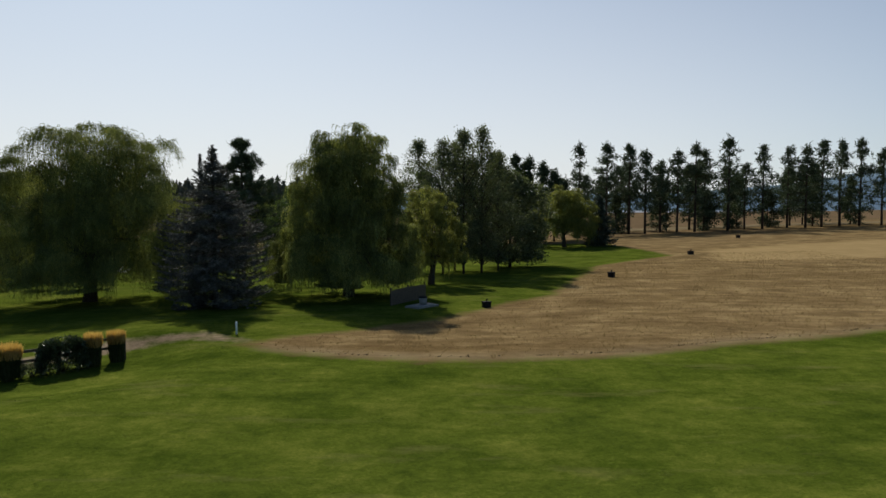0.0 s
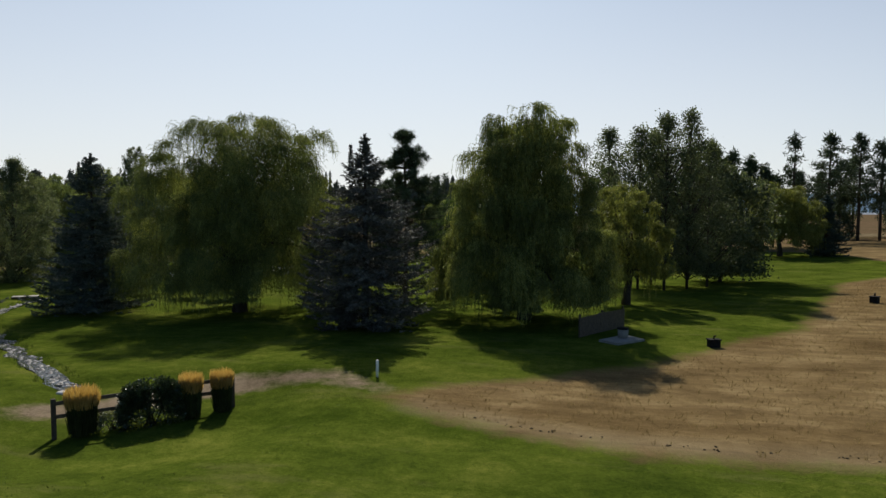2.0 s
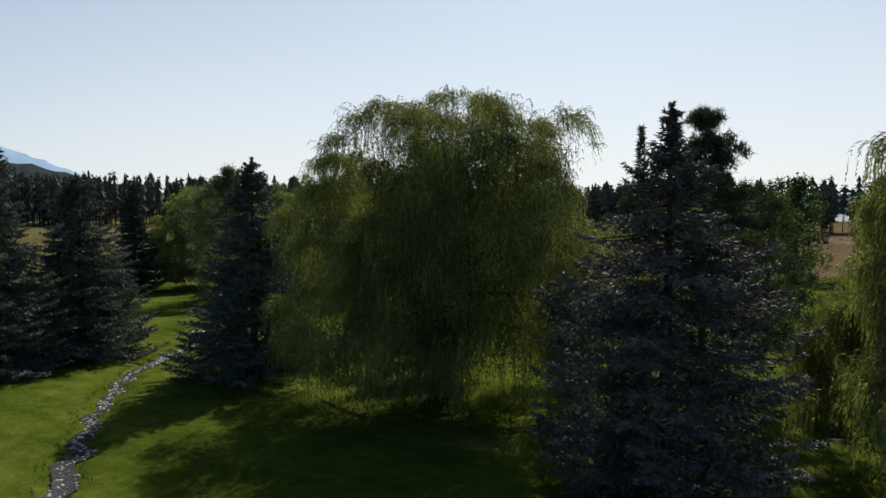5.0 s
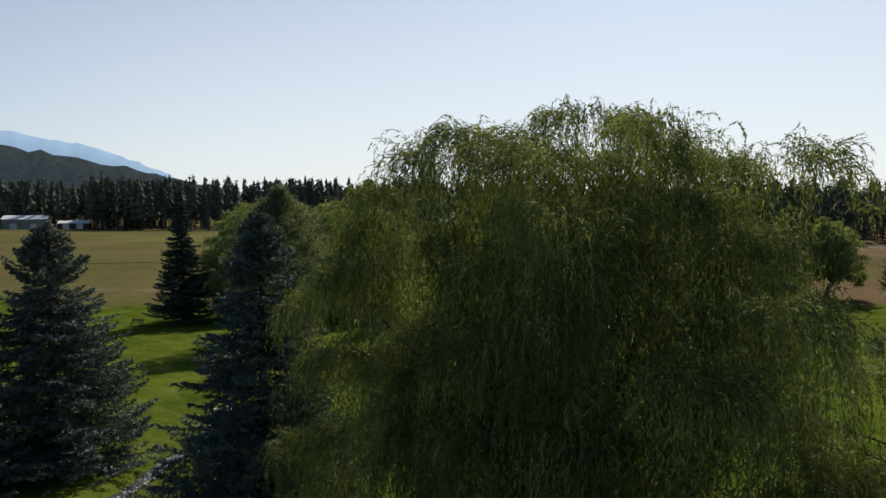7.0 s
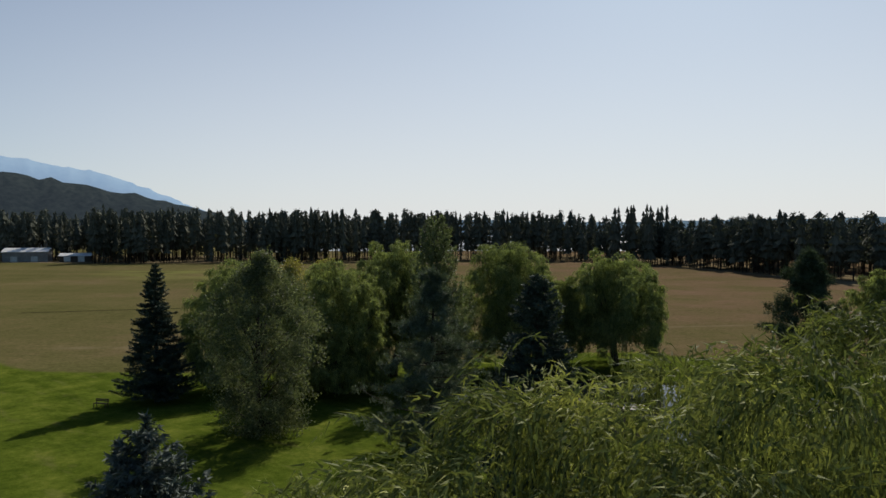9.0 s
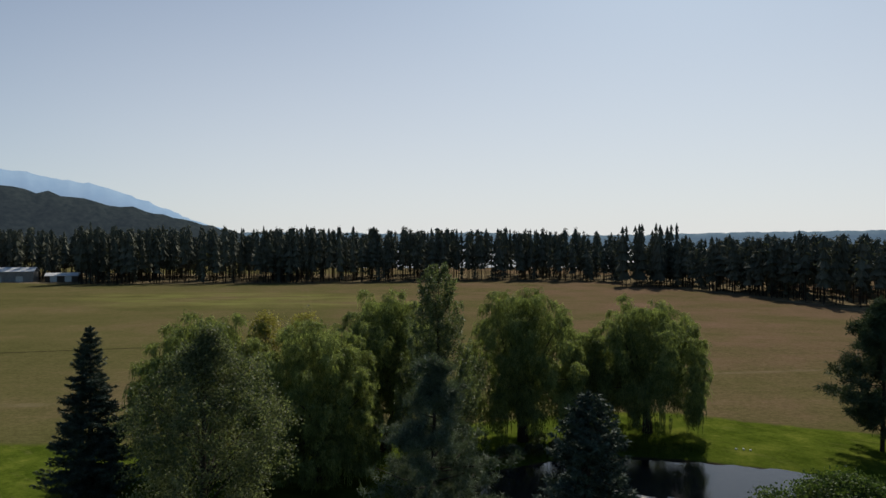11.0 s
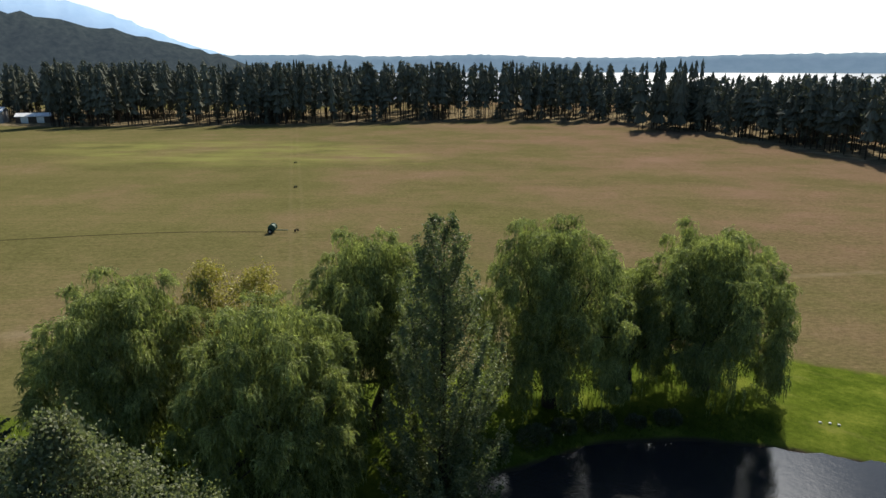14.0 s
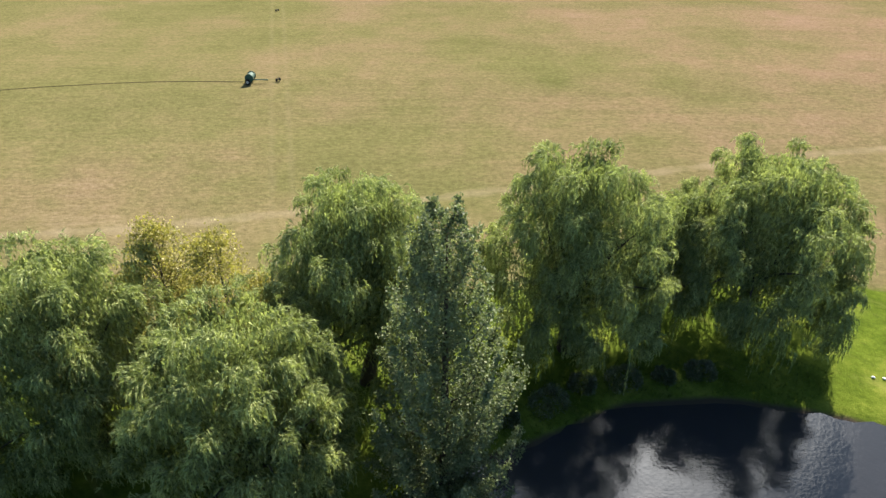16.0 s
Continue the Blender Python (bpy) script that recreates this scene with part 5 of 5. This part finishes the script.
bm = bmesh.new()
prev = None
for i, (x, y) in enumerate(STREAM):
    ax, ay = STREAM[max(i - 1, 0)]
    bx, by = STREAM[min(i + 1, len(STREAM) - 1)]
    ln = math.hypot(bx - ax, by - ay)
    hw = float(np.interp(x, [-50, -26], [0.34, 0.46]))
    z = gz(x, y) - 0.17
    row = [bm.verts.new((x - (by - ay) / ln * o, y + (bx - ax) / ln * o, z)) for o in (-hw, hw)]
    if prev:
        bm.faces.new((prev[0], row[0], row[1], prev[1]))
    prev = row
tagged(part("stream", bm, water_material("stream_water", (0.05, 0.052, 0.05), 0.35, 5.0)), "narrow shallow stream with pebbles through the lawn", "stream", kind="structure")
prng = np.random.default_rng(5)
bm = bmesh.new()
for x, y in stream_points(0.075, prng, 0.24):
    if x < -58:
        continue
    r = prng.uniform(0.04, 0.13)
    got = bmesh.ops.create_icosphere(bm, subdivisions=1, radius=r)
    sx, sy, sz = prng.uniform(0.7, 1.3, 3)
    for v in got["verts"]:
        v.co = Vector((v.co.x * sx + x, v.co.y * sy + y, v.co.z * sz * 0.7 + gz(x, y) - 0.2))
tagged(part("pebbles", bm, M_PEBBLE), "grey pebbles in the stream bed", "pebbles", kind="stuff")


for i, (rx, ry, rr) in enumerate(((-23.9, 33.9, 0.2), (-24.3, 34.5, 0.13), (-23.6, 34.4, 0.1))):
    rk = thing("pale_rock", rx, ry, gz(rx, ry) - 0.08, "pale grey rock at the end of the stream", "rock", "rocks at the stream's end", rz=40 * i)
    bm = bmesh.new()
    bmesh.ops.create_icosphere(bm, subdivisions=3, radius=rr)
    r = np.random.default_rng(50 + i)
    ph = r.uniform(0, 6.28, 3)
    for v in bm.verts:
        k = 1 + 0.16 * math.sin(v.co.x * 9 / rr * 0.3 + ph[0]) + 0.12 * math.sin(v.co.y * 11 / rr * 0.3 + ph[1]) + r.uniform(-0.03, 0.03)
        v.co = Vector((v.co.x * 1.4 * k, v.co.y * k, v.co.z * 0.55 * k + rr * 0.3))
    part("body", bm, M_STONE, rk)



def scatter(name, label, category, count, box, keep, height, width, material, seed, lean=0.5):
    """Loose grass blades over a stretch of ground, kept where keep(x, y) holds."""
    rng = np.random.default_rng(seed)
    x, y = rng.uniform(box[0], box[1], count), rng.uniform(box[2], box[3], count)
    k = keep(x, y)
    x, y = x[k], y[k]
    x, y = np.repeat(x, 4) + rng.normal(0, 0.05, len(x) * 4), np.repeat(y, 4) + rng.normal(0, 0.05, len(y) * 4)
    p = np.stack([x, y, ground_z(x, y) - 0.02 + 0.10 * np.sin(x * 0.21 + 1.3 * np.sin(y * 0.11)) * np.sin(y * 0.17 + 0.7)], 1)
    w = rng.normal(0, lean, p.shape) + np.array([0, 0, 1.0])
    ob = new(name, tri_mesh(name, blades(rng, p, w, rng.uniform(0.5, 1.3, len(p)) * height, np.full(len(p), width)), material))
    tagged(ob, label, category, kind="stuff")


M_STRAW = leaf_mat("straw", (0.10, 0.066, 0.03), (0.19, 0.13, 0.062), (0.32, 0.24, 0.13), 0.3, 0.7, 0.4)
M_BLADE = leaf_mat("grass_blade", (0.023, 0.038, 0.006), (0.046, 0.066, 0.009), (0.085, 0.102, 0.018), 0.35, 0.6, 0.5)
scatter("dry_grass", "dry tan grass tufts", "grass", 30000, (-12, 60, 34, 110), lambda x, y: poly_sd(x, y, LAWN) < -0.6, 0.16, 0.022, M_STRAW, 6)
scatter("lawn_grass", "short green lawn grass", "grass", 24000, (-40, 45, 12, 75), lambda x, y: (poly_sd(x, y, LAWN) > 0.6) & (seg_dist(x, y, PATH) > 1.4) & (seg_dist(x, y, STREAM) > 0.7), 0.065, 0.02, M_BLADE, 7)
scatter("edge_tufts", "ragged dry tufts along the lawn's edge", "grass", 9000, (-12, 70, 32, 60), lambda x, y: seg_dist(x, y, RIDGE) + 0.12 * np.sin(x * 1.7) + 0.1 * np.sin(x * 4.1) < 0.2, 0.2, 0.03, M_STRAW, 9, 0.4)
scatter("stream_rim", "rank green grass along the stream", "grass", 14000, (-62, -22, 32, 72), lambda x, y: np.abs(seg_dist(x, y, STREAM) - 0.62) < 0.2, 0.2, 0.025, M_BLADE, 8, 0.35)


# dark clods along the low ridge between lawn and dry grass
crng = np.random.default_rng(31)
bm = bmesh.new()
for (ax, ay), (bx, by) in zip(RIDGE[:-2], RIDGE[1:-1]):
    run = math.hypot(bx - ax, by - ay)
    for i in range(int(run * 6)):
        t = crng.uniform()
        x, y = ax + (bx - ax) * t, ay + (by - ay) * t
        if math.sin(x * 1.1) + 0.7 * math.sin(x * 2.7 + 1) < crng.normal() * 0.5:
            continue
        o = crng.normal() * 0.1
        x, y, r = x - (by - ay) / run * o, y + (bx - ax) / run * o, crng.uniform(0.015, 0.045)
        got = bmesh.ops.create_icosphere(bm, subdivisions=1, radius=r)
        sx, sy = crng.uniform(0.8, 1.7, 2)
        z = gz(x, y) + 0.10 * math.sin(x * 0.21 + 1.3 * math.sin(y * 0.11)) * math.sin(y * 0.17 + 0.7)
        for v in got["verts"]:
            v.co = Vector((v.co.x * sx + x, v.co.y * sy + y, v.co.z * 0.8 + z + r * 0.2)) + Vector(crng.normal(0, r * 0.12, 3))
tagged(part("clods", bm, plain("dark_soil", (0.03, 0.023, 0.013), (0.09, 0.07, 0.042), 9, 0.95, 0, 0.6)), "dark earth clods along the lawn's edge", "clods", kind="stuff")

# undergrowth on the shaded bank of the pond
for i, (sx_, sy_, ww, hh) in enumerate(((-84.6, 115.2, 2.6, 1.3), (-82.9, 118.6, 1.9, 1.0), (-81.4, 121.9, 3.0, 1.6), (-80.6, 125.4, 2.2, 1.1), (-78.4, 128.0, 2.8, 1.5), (-76.2, 130.6, 1.8, 0.9), (-74.2, 132.9, 2.4, 1.2), (-82.4, 129.0, 2.0, 1.2), (-87.0, 112.0, 2.4, 1.4))):
    shrub("bank_shrub", sx_, sy_, ww, ww * 0.8, hh, 37 * i % 90, 700 + i, "dark low shrub on the pond's shaded bank", M_HEDGE, 2600, 0.14, "shrubs on the bank")
scatter("bank_grass", "rank dark grass on the pond's bank", "grass", 9000, (-92, -60, 108, 140), lambda x, y: (poly_sd(x, y, POND) < -0.3) & (poly_sd(x, y, POND) > -5.5) & (y > 111) & (x < -66), 0.42, 0.035, M_BLADE, 12, 0.35)

# plank footbridge over the stream
fb = thing("footbridge", -58.6, 65.3, gz(-58.6, 65.3) + 0.05, "small pale plank footbridge over the stream", "footbridge", rz=35)
for i in range(9):
    bm = bmesh.new()
    box_bm(bm, -1.0 + i * 0.25, 0, 0.16, 0.23, 0.95, 0.045, 0.006)
    part("plank", bm, M_DOCK, fb)
for yy in (-0.38, 0.38):
    bm = bmesh.new()
    box_bm(bm, 0, yy, 0.05, 2.3, 0.1, 0.17, 0.01)
    part("beam", bm, M_WOOD_D, fb)

bx_, by_ = -104.2, 80.6
gb = thing("garden_bench", bx_, by_, gz(bx_, by_), "small dark garden bench on the open lawn", "bench", rz=30)
for i in range(3):
    bm = bmesh.new()
    box_bm(bm, 0, -0.16 + i * 0.16, 0.45, 1.6, 0.13, 0.04, 0.006)
    part("seat_slat", bm, M_WOOD_D, gb)
for i in range(2):
    bm = bmesh.new()
    box_bm(bm, 0, 0.28, 0.65 + i * 0.18, 1.6, 0.035, 0.13, 0.006)
    part("back_slat", bm, M_WOOD_D, gb)
for sx in (-0.7, 0.7):
    for sy in (-0.2, 0.26):
        bm = bmesh.new()
        box_bm(bm, sx, sy, 0.21 if sy < 0 else 0.45, 0.07, 0.07, 0.46 if sy < 0 else 0.94, 0.008)
        part("leg", bm, M_WOOD_D, gb)

# far conifers along the field
def conifer_tris(rng, H, R, clear, round_top):
    """A far conifer: overlapping skirts of branches round the upper trunk, with tufts that break its outline."""
    def girth(f):
        return np.minimum(1.0, 0.62 + 1.6 * f) * np.clip(1.02 - f, 0.03, 1) ** (0.55 if round_top else 0.8)
    out = []
    tiers, seg = 6, 7
    for i in range(tiers):
        f = (i + rng.uniform(-0.2, 0.2)) / tiers
        z0 = H * (clear + (1 - clear) * max(f, 0))
        r0 = 0.78 * R * float(girth(np.float64(max(f, 0)))) * rng.uniform(0.75, 1.15)
        a = np.arange(seg) * 6.2832 / seg + rng.uniform(0, 6.28)
        r = r0 * rng.uniform(0.5, 1.2, seg)
        off = rng.normal(0, 0.15 * r0, 2)
        rim = np.stack([np.cos(a) * r + off[0], np.sin(a) * r + off[1], z0 + rng.uniform(-0.03, 0.03, seg) * H], 1)
        inner = np.stack([np.cos(a + 0.45) * r0 * 0.7, np.sin(a + 0.45) * r0 * 0.7, np.full(seg, z0 + 0.02 * H)], 1)
        top = np.tile(np.array([0, 0, min(z0 + (1 - clear) * H * 1.25 / tiers, H * (0.93 if round_top else 0.98))]), (seg, 1))
        out += [np.stack([rim, inner, top], 1), np.stack([inner, np.roll(rim, -1, 0), top], 1)]
    k = 80
    f = rng.uniform(0, 1, k) ** 0.85
    az = rng.uniform(0, 6.28, k)
    r = R * girth(f) * rng.uniform(0.3, 0.95, k)
    p = np.stack([np.cos(az) * r, np.sin(az) * r, H * (clear + (0.95 - clear) * f)], 1)
    out.append(blades(rng, p, np.stack([np.cos(az), np.sin(az), rng.normal(0.25, 0.5, k)], 1) + rng.normal(0, 0.4, (k, 3)), rng.uniform(0.7, 1.4, k) * (0.35 + 0.65 * girth(f)), rng.uniform(0.6, 1.1, k)))
    return np.concatenate(out)


LINE = [(-620, 120), (-520, 180), (-433, 209), (-357, 295), (-297, 391), (-224, 425), (-147, 375), (-85, 322)]
woods_rng = np.random.default_rng(77)
leaf_tris, stem_bm = [], bmesh.new()
for (ax, ay), (bx, by) in zip(LINE, LINE[1:]):
    run = math.hypot(bx - ax, by - ay)
    for i in range(int(run / 0.42)):
        t = woods_rng.uniform(-0.08, 1.08)
        nx_, ny_ = -(by - ay) / run, (bx - ax) / run
        back = woods_rng.uniform(0, 1) ** 1.4 * (120 if bx < -140 else 90)
        px, py = ax + (bx - ax) * t + nx_ * back, ay + (by - ay) * t + ny_ * back
        pz = gz(px, py)
        far = px < -250
        if any(math.hypot(px - cx - k * 11, py - cy + k * 5) < 13 for cx, cy in ((-490, 195), (-472, 216)) for k in (0, 1, 2)):
            continue
        if woods_rng.uniform() < (0.1 if far else 0.16):
            H, c, wide = woods_rng.uniform(8, 17), woods_rng.uniform(0.03, 0.12), woods_rng.uniform(2.6, 4.2)
        else:
            H = woods_rng.uniform(19.5, 27.5) * (1.28 if far else 1.0)
            c, wide = woods_rng.uniform(0.16, 0.4), woods_rng.uniform(4.2, 6.6)
        leaf_tris.append(conifer_tris(woods_rng, H, wide, c, woods_rng.uniform() < 0.7) + np.array([px, py, pz]))
        tube_bm(stem_bm, [(px, py, pz - 0.5), (px, py, pz + H * 0.9)], [0.24, 0.05], 4)
for i in range(16):
    px, py, H = woods_rng.uniform(-198, -176), woods_rng.uniform(384, 408), woods_rng.uniform(28, 34)
    leaf_tris.append(conifer_tris(woods_rng, H, woods_rng.uniform(5.2, 7.0), 0.1, False) + np.array([px, py, gz(px, py)]))
    tube_bm(stem_bm, [(px, py, gz(px, py) - 0.5), (px, py, gz(px, py) + H * 0.9)], [0.24, 0.05], 4)
woods = tagged(new("far_woods"), "dark pine woods along the field's far edge", "woods", kind="stuff")
crown_part(woods, np.concatenate(leaf_tris), M_WOODS)
part("trunks", stem_bm, M_BARK, woods)

# tall pines along the dry field
PINES = [(36.1, 180, 24.6), (43.3, 180, 24.4), (49.6, 181, 24), (53, 178, 22.2), (57.6, 180, 19), (62.4, 181, 21.8), (66.4, 179, 23.4), (70, 182, 21.8), (74.7, 178, 24.8), (80.4, 181, 17.4), (84.7, 180, 22), (92.3, 182, 21.3),
         (95.6, 179, 21.7), (100.4, 180, 23.1), (106.4, 182, 22.7), (110.4, 180, 22.8), (115.7, 179, 20.2)]
pine_rng = np.random.default_rng(905)
for i in range(14):
    PINES.append((42 + i * 5.6 + pine_rng.uniform(-1.5, 1.5), pine_rng.uniform(188, 214), pine_rng.uniform(16, 22)))
for i in range(7):
    PINES.append((48 + i * 10.5 + pine_rng.uniform(-2, 2), pine_rng.uniform(182, 192), pine_rng.uniform(8, 15)))
for i, (tx, ty, th) in enumerate(PINES):
    r = np.random.default_rng(900 + i)
    small = i > 30
    layered_pine(tx, ty, th, (r.uniform(6.0, 8.2) if not small else r.uniform(4.2, 5.6)), 900 + i, "dark young pine with branches to the ground" if small else "tall dark ponderosa pine with a bare lower trunk", M_PINE, clear=0.06 if small else r.uniform(0.12, 0.42), layers=10 if small else 11, per=8, tuft=1.15, width=0.24, group="pines along the dry field")
for i, (tx, ty, th) in enumerate(((6, 150, 19), (-4, 142, 17), (12, 158, 21), (18, 160, 18), (-14, 150, 16), (-26, 158, 18))):
    leafy(tx, ty, th, 4.2, 940 + i, "dark broadleaf tree behind the grove", M_MAPLE, egg, clumps=150, per=45, blob=1.1, leaf=(0.45, 0.34), group="trees behind the grove")
for i, (tx, ty, th) in enumerate(((12.3, 160.5, 20.5), (17.1, 160, 21.6), (20.3, 161, 20.9), (23.4, 159, 19.4), (26, 158.6, 17.2), (28.5, 162, 15))):
    layered_pine(tx, ty, th - 0.5, 4.6, 960 + i, "dark pine behind the grove", M_PINE, clear=0.15, layers=12, per=9, tuft=1.1, width=0.24, group="pines behind the grove")
